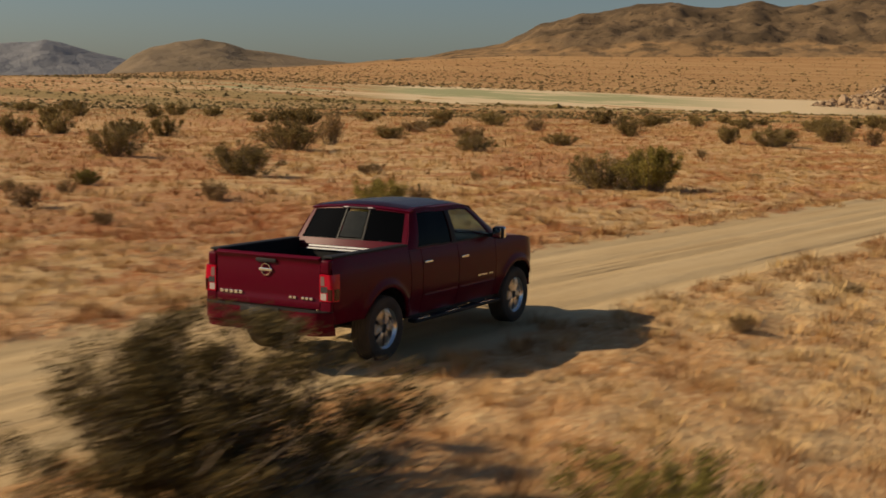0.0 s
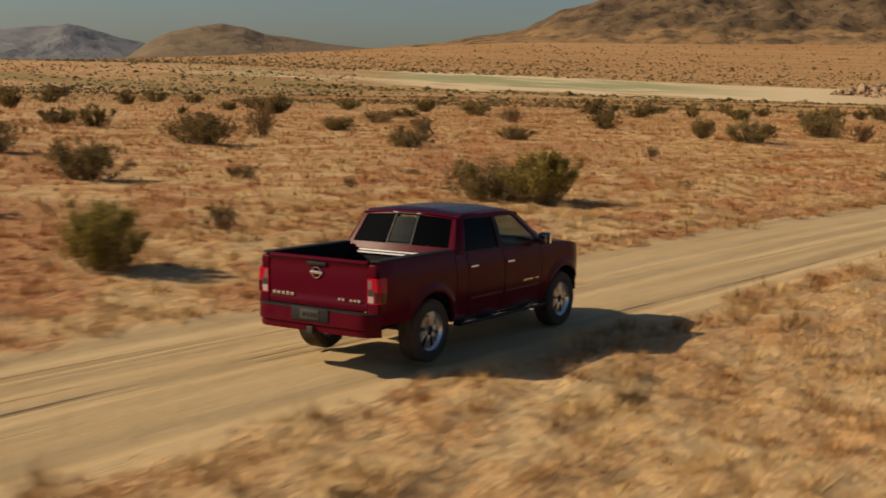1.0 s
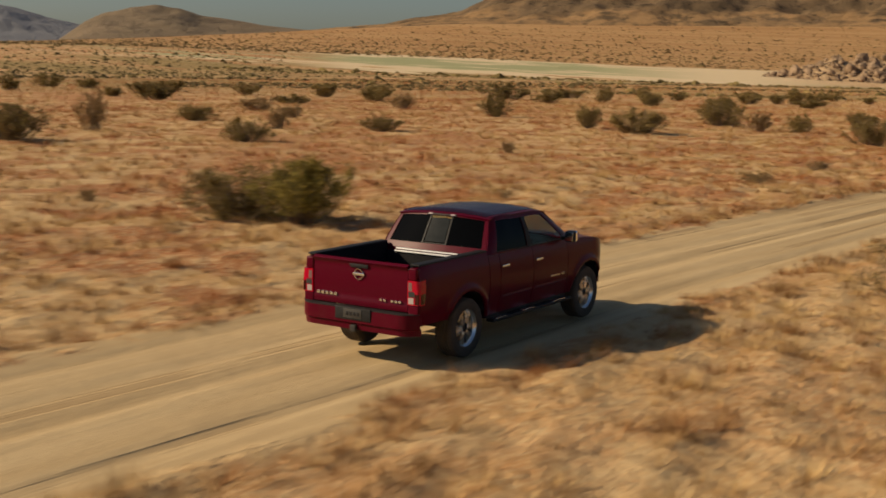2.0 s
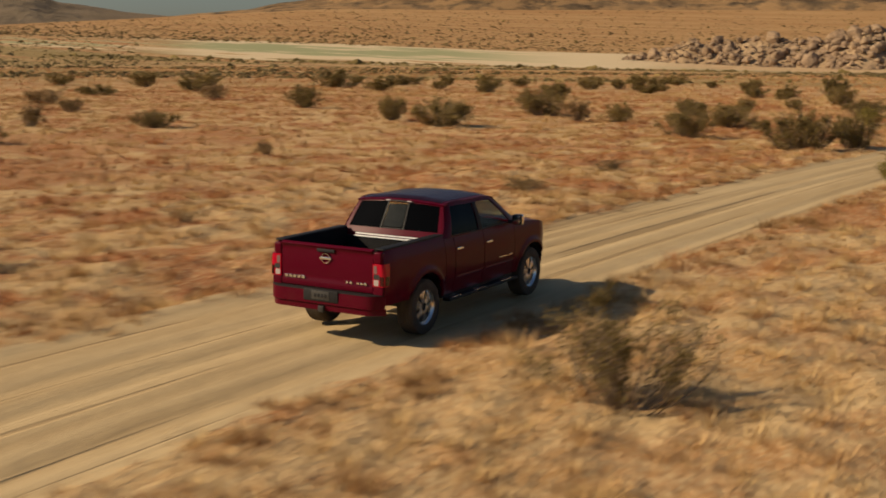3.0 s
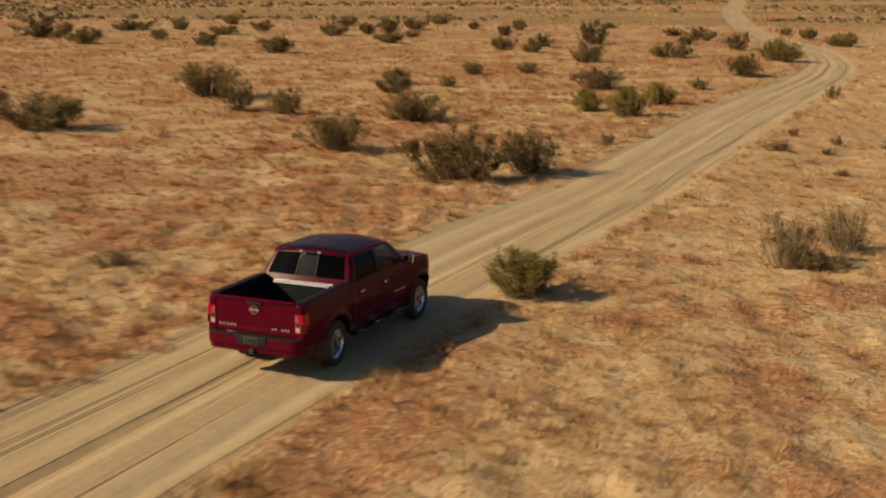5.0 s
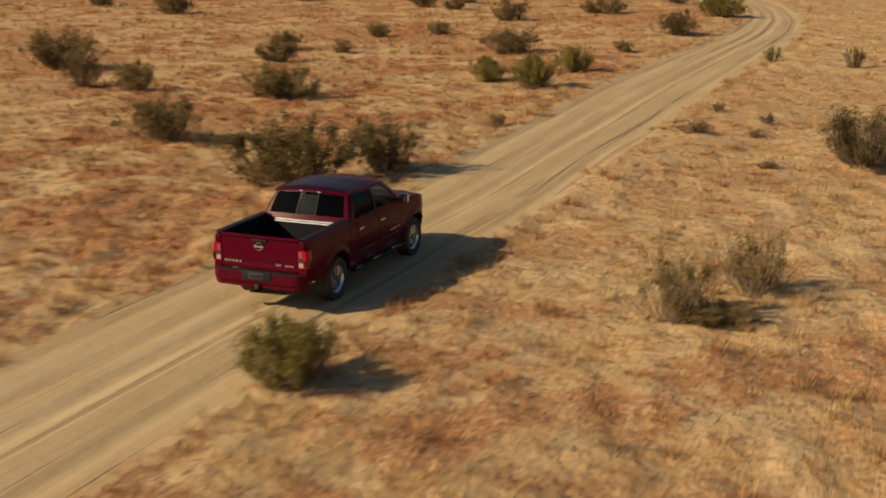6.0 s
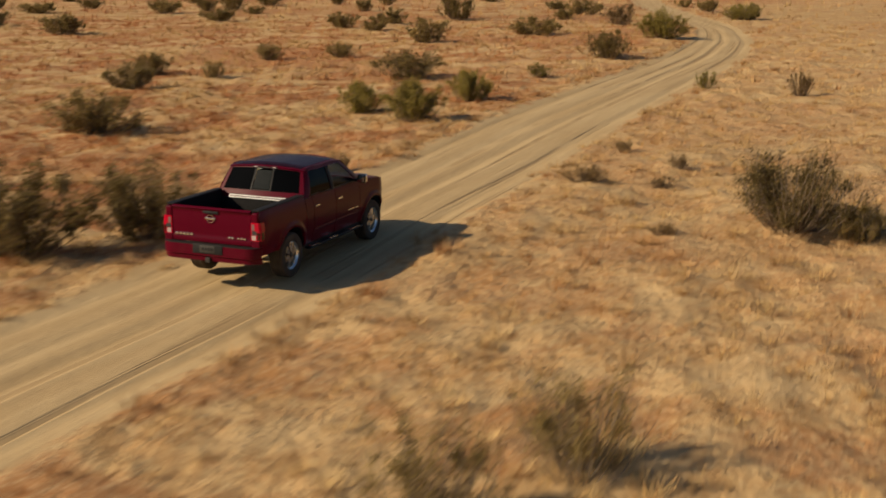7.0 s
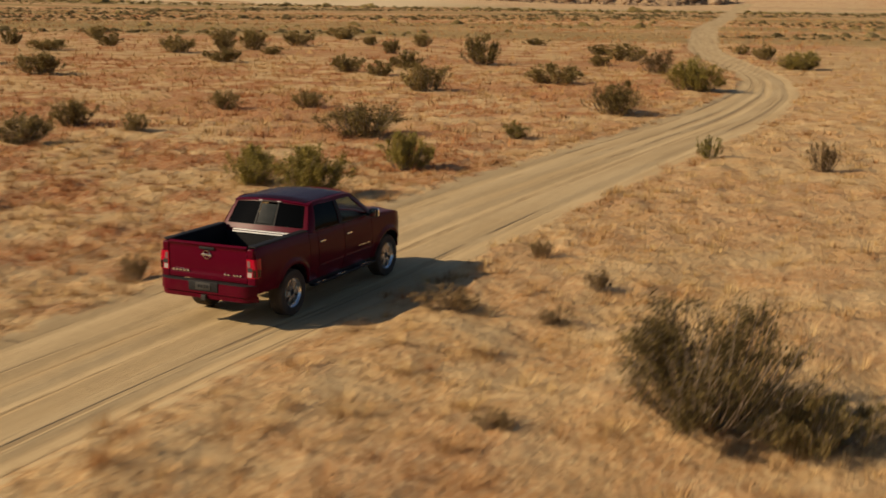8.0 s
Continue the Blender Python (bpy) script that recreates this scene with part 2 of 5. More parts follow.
RUBBLE = rock_material("sandy_rubble", (0.36, 0.25, 0.145), (0.45, 0.32, 0.19), (0.20, 0.135, 0.085), 0.3, 0.8)
MOUNTAIN = mountain_material("stony_mountain_slope", (0.098, 0.069, 0.041), (0.185, 0.126, 0.072), (0.035, 0.026, 0.018), 0.013, 0.95)
# slope tones turned greyer to carry the thin haze over the hill
HILL = rock_material("bare_hill_slope", (0.165, 0.128, 0.085), (0.215, 0.163, 0.108), (0.12, 0.09, 0.065), 0.008, 0.5)
# the blue-grey is air haze put into the rock colour
HAZED_RANGE = rock_material("hazed_range", (0.185, 0.195, 0.215), (0.205, 0.21, 0.225), (0.165, 0.175, 0.20), 0.003, 0.5)
PAINT = paint_material()
BLACK = plain("black_textured_plastic", (0.012, 0.012, 0.013), 0.6, 0, 0.5, 30, 0.2)
LINER = plain("black_bed_liner", (0.008, 0.008, 0.009), 0.8, 0, 0.8, 40, 0.1)
RUBBER = plain("dusty_tyre_rubber", (0.040, 0.032, 0.024), 0.85, 0, 1.2, 6, 0.2)
CHROME = plain("chrome", (0.82, 0.82, 0.82), 0.12, 1.0)
ALLOY = plain("dusty_alloy", (0.80, 0.79, 0.77), 0.24, 1.0, 0.05, 9)
DARK_ALLOY = plain("dark_alloy_pockets", (0.05, 0.05, 0.052), 0.5, 0.6)
STEEL = plain("dark_chassis_steel", (0.03, 0.028, 0.026), 0.7, 0.4, 0.8, 9)
TINT = plain("privacy_glass", (0.002, 0.0022, 0.0025), 0.05)
TINT.node_tree.nodes["Principled BSDF"].inputs["IOR"].default_value = 1.12
CLEAR = glass_material("clear_glass", (0.50, 0.58, 0.56))
RED_LENS = plain("red_lamp_lens", (0.40, 0.002, 0.022), 0.12, 0, 0, 8, 0.2)
RED_LENS.node_tree.nodes["Principled BSDF"].inputs["Coat Weight"].default_value = 0.3
# dark tone standing in for the painted roof's dim sky reflection
ROOF_SHEET = plain("dark_roof_sheet", (0.020, 0.004, 0.008), 0.25, 0, 0, 8, 0.1)
DARK_RED = plain("dark_red_lamp_lens", (0.045, 0.002, 0.004), 0.12)
SMOKED_LENS = plain("smoked_lamp_lens", (0.20, 0.12, 0.12), 0.15)
WHITE_LENS = plain("white_lamp_lens", (0.42, 0.38, 0.37), 0.1)
# white that puts the sunlight on the bed rail into its colour
SUNLIT_WHITE = plain("sunlit_rail_white", (0.88, 0.87, 0.86), 0.22, 0.0)
CABIN = plain("grey_cabin_trim", (0.045, 0.042, 0.04), 0.8, 0, 0.4, 12)
PLATE = plain("dark_plate", (0.022, 0.02, 0.018), 0.6, 0, 0.5, 20)


# ---- mesh helpers ----
def finish(bm, smooth=True, angle=40):
    bmesh.ops.recalc_face_normals(bm, faces=bm.faces)
    for f in bm.faces:
        f.smooth = smooth
    if smooth:
        lim = radians(angle)
        for e in bm.edges:
            if len(e.link_faces) == 2 and e.calc_face_angle(0) > lim:
                e.smooth = False


def part(name, bm, material, parent=None, label="", smooth=True, at=None):
    me = bpy.data.meshes.new(name)
    finish(bm, smooth)
    bm.to_mesh(me)
    bm.free()
    for m in (material if isinstance(material, (list, tuple)) else (material,)):
        me.materials.append(m)
    ob = new(name, me)
    ob.parent = parent
    if at is not None:
        ob.matrix_basis = at
    return tagged(ob, label=label)


def arrays(name, verts, faces, material, smooth=False):
    """A mesh object from numpy arrays; all faces have the same number of corners."""
    me = bpy.data.meshes.new(name)
    n = faces.shape[1]
    me.vertices.add(len(verts))
    me.vertices.foreach_set("co", np.asarray(verts, np.float32).ravel())
    me.loops.add(faces.size)
    me.loops.foreach_set("vertex_index", faces.astype(np.int32).ravel())
    me.polygons.add(len(faces))
    me.polygons.foreach_set("loop_start", np.arange(0, faces.size, n, dtype=np.int32))
    me.polygons.foreach_set("use_smooth", np.full(len(faces), smooth))
    me.update(calc_edges=True)
    me.materials.append(material)
    return new(name, me)


# ---- the ground ----
ROAD = [(-7.0, -120, 2.6), (-2.4, -30, 2.6), (-1.3, -8, 2.6), (-0.95, 2, 2.6), (0.5, 17, 2.5), (1.3, 25, 2.45), (3.2, 40, 2.35), (5.0, 53, 2.3), (6.3, 61, 2.25),
        (7.4, 67, 2.2), (8.3, 75, 2.25), (9.1, 81, 2.35), (10.1, 90, 2.45), (11.3, 98, 2.4), (12.7, 107, 2.3), (14.2, 117, 2.3), (14.9, 126, 2.1), (15.1, 132, 1.9), (14.6, 142, 1.6), (13.2, 151, 1.5),
        (10.5, 164, 1.5), (6.0, 190, 1.6), (-0.3, 260, 1.8), (-4.5, 350, 1.9), (-12.5, 447, 2.1), (-20, 640, 3.5)]


def spline(points, step):
    """Catmull-Rom through the points."""
    p = np.array(points, float)
    q = np.vstack([2 * p[0] - p[1], p, 2 * p[-1] - p[-2]])
    out = []
    for i in range(1, len(q) - 2):
        n = max(2, int(np.hypot(*(q[i + 1] - q[i])[:2]) / step))
        u = np.linspace(0, 1, n, endpoint=False)[:, None]
        a, b, c, d = q[i - 1], q[i], q[i + 1], q[i + 2]
        out.append(0.5 * (2 * b + (c - a) * u + (2 * a - 5 * b + 4 * c - d) * u ** 2 + (3 * b - a - 3 * c + d) * u ** 3))
    return np.vstack(out + [p[-1:]])


TRACK = spline(ROAD, 2.0)
TRACK_S = np.concatenate([[0], np.cumsum(np.hypot(*np.diff(TRACK[:, :2], axis=0).T))])


def track(x, y):
    """Lateral place in half widths (negative to the left) and length along the track."""
    x, y = np.atleast_1d(x).astype(float), np.atleast_1d(y).astype(float)
    lat, along = np.full(x.shape, 50.0), np.zeros(x.shape)
    near = (np.abs(x) < 60) & (y > -125) & (y < 650)
    px, py = x[near], y[near]
    best, bl, ba = np.full(px.shape, 1e9), np.zeros(px.shape), np.zeros(px.shape)
    for i in range(len(TRACK) - 1):
        a, b = TRACK[i], TRACK[i + 1]
        d = b[:2] - a[:2]
        length = np.hypot(*d)
        ok = np.abs(py - a[1]) < 70
        qx, qy = px[ok] - a[0], py[ok] - a[1]
        u = np.clip((qx * d[0] + qy * d[1]) / length ** 2, 0, 1)
        ex, ey = qx - u * d[0], qy - u * d[1]
        dist = np.hypot(ex, ey)
        side = np.sign(qx * d[1] - qy * d[0])
        w = a[2] + (b[2] - a[2]) * u
        nb, nl, na = best[ok], bl[ok], ba[ok]
        m = dist < nb
        nb[m], nl[m], na[m] = dist[m], (side * dist / w)[m], (TRACK_S[i] + u * length)[m]
        best[ok], bl[ok], ba[ok] = nb, nl, na
    lat[near], along[near] = np.where(best > 1e8, 50, bl), ba
    return lat, along


def waves(x, y, scale, seed, count=9):
    r = np.random.RandomState(seed)
    z = 0
    for _ in range(count):
        a, f, ph = r.uniform(0, 6.283), r.uniform(0.6, 1.7) * 6.283 / scale, r.uniform(0, 6.283)
        z = z + np.sin((x * math.cos(a) + y * math.sin(a)) * f + ph)
    return z / math.sqrt(count)


def rise(x, y):
    """The far fan that climbs to the foot of the mountains."""
    dx, dy = x - 10.0, y + 10.0
    r, az = np.hypot(dx, dy), np.degrees(np.arctan2(-dx, dy))
    top = np.interp(az, [-60, 16, 29, 35, 43.6, 50, 60, 90], [2.1, 2.05, 1.98, 1.60, 1.05, 0.75, 0.7, 0.6])
    lift = np.clip(0.022 * (az - 18), -0.2, 0.55)
    up = np.clip((r - 700) / 800, 0, 1)
    e = np.where(r < 700, -0.40 + (r - 520) / 180 * 0.60, 0.20 + up * (top - 0.20)) + lift * np.minimum(1 - up, np.clip((r - 380) / 200, 0, 1))
    z = 3.3 + r * np.tan(np.radians(e)) - 0.15
    flat = 3.3 + 1500 * np.tan(np.radians(top))
    z = np.where(r > 1500, flat - 0.15, z)
    k = np.clip((r - 400) / 120, 0, 1)
    return np.where(r < 400, 0, z * k)


def ground_z(x, y, lat=None, along=None):
    x, y = np.atleast_1d(x).astype(float), np.atleast_1d(y).astype(float)
    if lat is None:
        lat, along = track(x, y)
    a = np.abs(lat)
    off = np.clip((a - 0.95) / 0.5, 0, 1)
    near = np.exp(-np.hypot(x, y - 60) / 160)
    z = off * (0.035 * waves(x, y, 1.7, 3) + 0.055 * waves(x, y, 7.0, 4)) * near * 1.4 + 0.05 * off
    z = z + np.where(lat < 0, 0.075, 0.06) * np.exp(-((a - 1.07) / 0.08) ** 2) * (0.7 + 0.3 * waves(x, y, 5, 8))
    wob = 0.03 * np.sin(along * 0.21) + 0.02 * np.sin(along * 0.067 + 1)
    for c, d, w in ((0.04, 0.08, 0.075), (0.70, 0.08, 0.08), (-0.32, 0.06, 0.07), (-0.80, 0.05, 0.07)):
        z = z - 0.75 * d * np.exp(-((lat - c - wob) / w) ** 2) * (a < 1.2)
    z = z + 0.03 * np.exp(-((lat + 0.90 + wob) / 0.05) ** 2) + 0.025 * np.exp(-((lat + 0.02 - 0.22 + wob) / 0.05) ** 2)
    return z + rise(x, y)


def lines(lo, hi, step, far, grow, most=1e9):
    out = list(np.arange(lo, hi + 1e-6, step))
    for sign, start in ((1, hi), (-1, lo)):
        d, v, side = step, start, []
        while abs(v) < far:
            d = min(d * grow, most if abs(v) < 1800 else 1e9)
            v += sign * d
            side.append(v)
        out = out + side if sign > 0 else side[::-1] + out
    return np.array(out)


def build_ground():
    xs = lines(-7.0, 20.0, 0.16, 4700, 1.10)
    ys = lines(-22.0, 130.0, 0.5, 4700, 1.09, 40.0)
    gx, gy = np.meshgrid(xs, ys)
    x, y = gx.ravel(), gy.ravel()
    lat, along = track(x, y)
    z = ground_z(x, y, lat, along)
    nx, ny = len(xs), len(ys)
    # one run of normals over both sheets, so that no seam shows along the track
    dy, dx = np.gradient(z.reshape(ny, nx), ys, xs)
    up = np.stack([-dx.ravel(), -dy.ravel(), np.ones(nx * ny)], 1)
    up /= np.linalg.norm(up, axis=1)[:, None]
    i = (np.arange(ny - 1)[:, None] * nx + np.arange(nx - 1)[None]).ravel()
    faces = np.stack([i, i + 1, i + nx + 1, i + nx], 1)
    middle = np.abs(lat[faces]).max(1) < 1.0
    for name, keep, label, cat in (("ground", ~middle, "dry sandy desert ground with straw and rust tints", "ground"),
                                   ("road", middle, "pale sandy dirt track with wheel ruts and low berms", "dirt road")):
        used, idx = np.unique(faces[keep], return_inverse=True)
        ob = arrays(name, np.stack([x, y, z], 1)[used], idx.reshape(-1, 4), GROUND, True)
        ob.data.normals_split_custom_set_from_vertices(up[used].tolist())
        at = ob.data.attributes.new("track", "FLOAT_VECTOR", "POINT")
        at.data.foreach_set("vector", np.stack([lat[used], along[used], 0 * along[used]], 1).astype(np.float32).ravel())
        tagged(ob, label, cat, kind="structure")


build_ground()


# ---- mountains ----
def ridge(name, material, label, profile, near, crest, far, rough, seed, cols, rows):
    """A range seen along the compass: its crest height follows a profile of angle and height."""
    az0, az1 = profile[0][0], profile[-1][0]
    a = np.linspace(az0, az1, cols)
    d = np.concatenate([np.linspace(near, crest, rows), np.linspace(crest, far, rows // 2 + 1)[1:]])
    A, D = np.meshgrid(a, d)
    top = np.interp(-A, [-p[0] for p in profile], [p[1] for p in profile])
    x, y = 10 - D * np.sin(np.radians(A)), -10 + D * np.cos(np.radians(A))
    t = np.clip((D - near) / (crest - near), 0, 1)
    u = np.clip((far - D) / (far - crest), 0, 1)
    shape = np.where(D <= crest, t ** 0.85, u)
    base = rise(x, y)
    peak = 3.3 + crest * np.tan(np.radians(top))
    n = np.array([noise.ridged_multi_fractal(Vector((px / rough, py / rough, seed)), 0.9, 2.1, 6, 1.0, 2.0) for px, py in zip(x.ravel(), y.ravel())]).reshape(x.shape)
    n = (n - n.mean()) / n.std()
    amp = (peak - rise(x, y)).clip(2, None)
    m = np.array([noise.fractal(Vector((px / rough * 7, py / rough * 7, seed + 4)), 0.8, 2.1, 5) for px, py in zip(x.ravel(), y.ravel())]).reshape(x.shape)
    n = 0.8 * n + 1.5 * m
    z = base - 4 + (peak - base + 4) * shape + n * amp * 0.065 * np.clip(shape * 3, 0, 1) * np.clip((1.05 - shape) * 4, 0.35, 1)
    c, r = len(a), len(d)
    i = (np.arange(r - 1)[:, None] * c + np.arange(c - 1)[None]).ravel()
    ob = arrays(name, np.stack([x.ravel(), y.ravel(), z.ravel()], 1), np.stack([i, i + 1, i + c + 1, i + c], 1), material, True)
    return tagged(ob, label, "mountain", kind="structure")


ridge("mountain", MOUNTAIN, "brown stony mountain with rocky ridges and gullies", [(39, 1.2), (36.2, 1.5), (34.7, 1.66), (33.7, 1.76), (32.5, 1.88), (31.2, 2.2), (30, 2.34), (29, 2.54), (28.2, 2.92), (27.5, 3.32), (25.7, 3.82), (24.7, 3.88), (23.3, 4.22), (21.8, 4.30), (20.3, 4.08), (18.9, 4.18), (18.1, 4.40), (17.0, 4.12), (15.9, 4.2), (14.3, 4.5), (12.7, 4.5), (8, 4.9), (0, 4.2), (-10, 3.0), (-16, 1.6)],
      1480, 1950, 2600, 260.0, 3.1, 300, 60)
ridge("hill", HILL, "bare rounded brown hill on the plain", [(47.5, 0.4), (46.3, 1.0), (45.4, 1.65), (44.6, 2.05), (43.4, 2.35), (42.4, 2.46), (41.4, 2.38), (40.5, 2.1), (39.2, 1.95), (37.7, 1.72), (36.2, 1.58), (34, 1.4), (32, 0.9)],
      1600, 2100, 2700, 420.0, 7.7, 140, 40)
ridge("far_range", HAZED_RANGE, "distant mountain range with air haze painted in as blue-grey", [(62, 1.2), (57, 1.6), (53, 1.75), (50.6, 2.12), (49.6, 2.22), (48.9, 2.35), (48.2, 2.2), (47.4, 2.0), (46, 1.65), (44, 1.2), (40, 0.7)],
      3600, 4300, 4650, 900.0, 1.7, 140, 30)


# ---- plants ----
def tube(bm, pts, r0, r1, sides=3):
    rings = []
    for k, p in enumerate(pts):
        r = r0 + (r1 - r0) * k / (len(pts) - 1)
        rings.append([bm.verts.new((p[0] + r * math.cos(6.283 * j / sides), p[1] + r * math.sin(6.283 * j / sides), p[2])) for j in range(sides)])
    for a, b in zip(rings, rings[1:]):
        for j in range(sides):
            bm.faces.new((a[j], a[(j + 1) % sides], b[(j + 1) % sides], b[j]))


def shrub(name, seed, stems, leaves, leaf, leaf_material, label, low=0.05):
    """A desert shrub one metre in radius and one metre high: thin stems that fan out from the root, and small leaves on their twigs."""
    rng = random.Random(seed)
    root = new(name)
    tagged(root, label, "shrub")
    wood = bmesh.new()
    tips = []
    lobes = [(rng.uniform(0, 6.283), rng.uniform(0.6, 1.0)) for _ in range(6)]
    for s in range(stems):
        a = rng.uniform(0, 6.283)
        lobe = max(math.exp(-((a - b + 3.14) % 6.283 - 3.14) ** 2 / 0.35) * w for b, w in lobes)
        spread = rng.uniform(0.15, 1.0) ** 0.8 * (0.58 + 0.46 * lobe)
        high = (1.0 - 0.45 * spread ** 2 * rng.uniform(0.7, 1.3)) * rng.uniform(0.62, 1.03)
        pts = []
        for k in range(5):
            u = k / 4
            rr = spread * (u ** 0.7) + rng.uniform(-0.03, 0.03) * u
            pts.append((0.22 * spread * math.cos(a) + rr * math.cos(a + 0.25 * u * rng.uniform(-1, 1)), 0.22 * spread * math.sin(a) + rr * math.sin(a), -0.05 + (high + 0.05) * (u ** (1.0 + 0.4 * spread))))
        tube(wood, pts, 0.016, 0.004)
        for k in range(4):
            u = rng.uniform(0.2, 1.0)
            i = min(3, int(u * 4))
            base = Vector(pts[i]).lerp(Vector(pts[i + 1]), u * 4 - i)
            end = base + Vector((rng.gauss(0, 0.11), rng.gauss(0, 0.11), rng.uniform(-0.02, 0.16)))
            tube(wood, (base, end), 0.005, 0.002)
            tips.append((base, end))
        tips.append((Vector(pts[3]), Vector(pts[4])))
        tips.append((Vector(pts[2]), Vector(pts[3])))
        if s % 2:
            tips.append((Vector(pts[1]), Vector(pts[2])))
    part("branchwork", wood, BARK, root, "thin grey woody branchwork")
    co, fa = [], []
    full = [rng.lognormvariate(0, 1.15) * (0.35 + (b.z + e.z) / 2) for b, e in tips]
    for b, e in rng.choices(tips, full, k=leaves):
        p = b.lerp(e, rng.uniform(0.1, 1.1)) + Vector((rng.gauss(0, 0.045), rng.gauss(0, 0.045), rng.gauss(0, 0.035)))
        if p.z < low * rng.uniform(0.4, 1.2):
            continue
        d = Vector((rng.gauss(0, 1), rng.gauss(0, 1), rng.gauss(0.5, 0.9))).normalized()
        w = d.orthogonal().normalized()
        w.rotate(Euler((rng.uniform(0, 6), rng.uniform(0, 6), 0)))
        s = leaf * rng.uniform(0.6, 1.4)
        i = len(co)
        co += [p - w * s * 0.3, p + d * s * 0.5 + w * s * 0.1, p + w * s * 0.35 + d * s * 0.2, p + d * s]
        fa += [(i, i + 2, i + 1), (i + 1, i + 2, i + 3)]
    me_ob = arrays("foliage", np.array(co), np.array(fa), leaf_material)
    me_ob.parent = root
    return root


ROOTS = {}


def plant(kind, rows):
    """Shrubs of one kind at (x, y, width, height)."""
    models = ROOTS[kind]
    for k, (x, y, w, h) in enumerate(rows):
        h = h * 1.5 if kind == "low" else h
        far = math.hypot(x - 12, y - 45) > 75
        pool = models[1] if far and len(models) > 1 else models[0]
        i = (k * 7 + int(abs(x) * 3)) % len(pool)
        m = pose(x, y, float(ground_z(x, y)[0]) - 0.03, 0, 0, (x * 97 + y * 41) % 360) @ Matrix.Diagonal((w * 0.56, w * 0.56, h * 1.0, 1))
        model, used = pool[i]
        if used:
            ob = copy_thing(model, pose(0, 0, 0))
            ob.matrix_basis = m
        else:
            model.matrix_basis = m
            pool[i] = (model, True)
            ob = model
        tagged(ob, group=kind + " shrubs of the plain")


def models(name, count, *args, seed=0, **more):
    return [(shrub(name, seed + i, *args, **more), False) for i in range(count)]


D_LABEL = "dark olive creosote shrub rooted in dry grass"
G_LABEL = "dense olive-green creosote shrub rooted in sandy ground"
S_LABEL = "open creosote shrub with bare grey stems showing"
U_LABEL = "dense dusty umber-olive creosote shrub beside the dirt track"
A_LABEL = "airy olive creosote shrub with bare lower stems"
L_LABEL = "low dry brown desert shrub in straw grass"
Y_LABEL = "small yellow-green desert shrub beside the dirt track"
ROOTS["dark"] = (models("creosote_bush", 4, 64, 12000, 0.060, LEAF_DARK, D_LABEL, seed=10), models("creosote_bush", 4, 44, 5200, 0.10, LEAF_DARK, D_LABEL, seed=20))
ROOTS["green"] = (models("creosote_bush", 4, 76, 24000, 0.052, LEAF_GREEN, G_LABEL, seed=30),)
# sparse and umber shrubs take the shade-darkened leaf tone
ROOTS["sparse"] = (models("creosote_bush", 3, 90, 21000, 0.040, LEAF_SHADED, S_LABEL, seed=40, low=0.10),)
ROOTS["umber"] = (models("creosote_bush", 2, 80, 24000, 0.050, LEAF_SHADED, U_LABEL, seed=80),)
ROOTS["airy"] = (models("creosote_bush", 3, 50, 7500, 0.046, LEAF_DARK, A_LABEL, seed=70, low=0.2),)
ROOTS["low"] = (models("dry_shrub", 3, 46, 3600, 0.085, LEAF_LOW, L_LABEL, seed=50, low=0.02),)
ROOTS["yellow"] = (models("desert_shrub", 2, 46, 5000, 0.075, LEAF_YELLOW, Y_LABEL, seed=60, low=0.05),)

GREEN_0 = [(-8.0, 7.9, 1.8, 1.4), (-25.9, 14.9, 1.1, 0.6), (-8.4, 26.1, 2.6, 1.7), (7.9, 53.5, 1.8, 1.1), (5.0, 89.8, 2.1, 1.6), (2.8, 91.2, 1.6, 1.2), (5.8, 95.8, 1.7, 1.3), (11.2, 131.7, 3.0, 1.9), (16.6, 155.2, 3.1, 1.4)]
DARK_0 = [(-25.1, 22.7, 3.0, 1.5), (-10.2, 26.0, 2.8, 1.5), (-40.2, 30.3, 2.8, 1.8), (-39.9, 44.7, 4.1, 2.0), (-71.6, 49.8, 2.9, 1.8), (-31.3, 52.3, 2.6, 1.3), (-71.9, 54.6, 3.0, 1.9), (-63.0, 57.7, 2.7, 1.8), (-68.9, 59.1, 3.5, 1.3), (-32.2, 66.8, 2.4, 1.0), (-48.5, 68.3, 3.1, 1.1), (2.2, 68.4, 3.4, 1.9), (4.4, 70.2, 2.1, 1.7), (-4.3, 73.9, 2.7, 1.5), (-19.2, 76.7, 4.0, 1.7), (-23.6, 78.9, 2.1, 1.5), (-4.4, 84.6, 3.1, 1.5), (-11.3, 85.2, 2.0, 1.3), (-113.5, 90.6, 3.0, 2.1), (-19.0, 92.6, 3.8, 2.0)]
DARK_1 = [(-38.2, 93.4, 2.7, 1.9), (-9.5, 97.4, 2.3, 1.2), (-7.7, 102.2, 1.0, 0.8), (-84.1, 102.8, 4.3, 2.0), (-11.5, 103.7, 1.8, 1.2), (1.3, 104.1, 3.4, 1.3), (-68.8, 106.7, 3.9, 1.1), (-96.7, 109.4, 2.8, 1.3), (-8.7, 112.2, 1.5, 1.0), (-5.2, 114.1, 1.6, 0.9), (-136.8, 115.8, 3.2, 2.0), (9.1, 116.2, 2.5, 1.5), (-123.3, 117.6, 3.1, 2.0), (-102.3, 120.8, 6.3, 1.6), (-69.6, 123.2, 3.7, 1.7), (-2.9, 125.3, 2.7, 1.6), (-30.6, 129.7, 3.5, 1.6), (-95.6, 132.4, 3.6, 1.4), (-83.3, 133.4, 3.8, 1.9), (2.4, 134.9, 3.6, 1.3)]
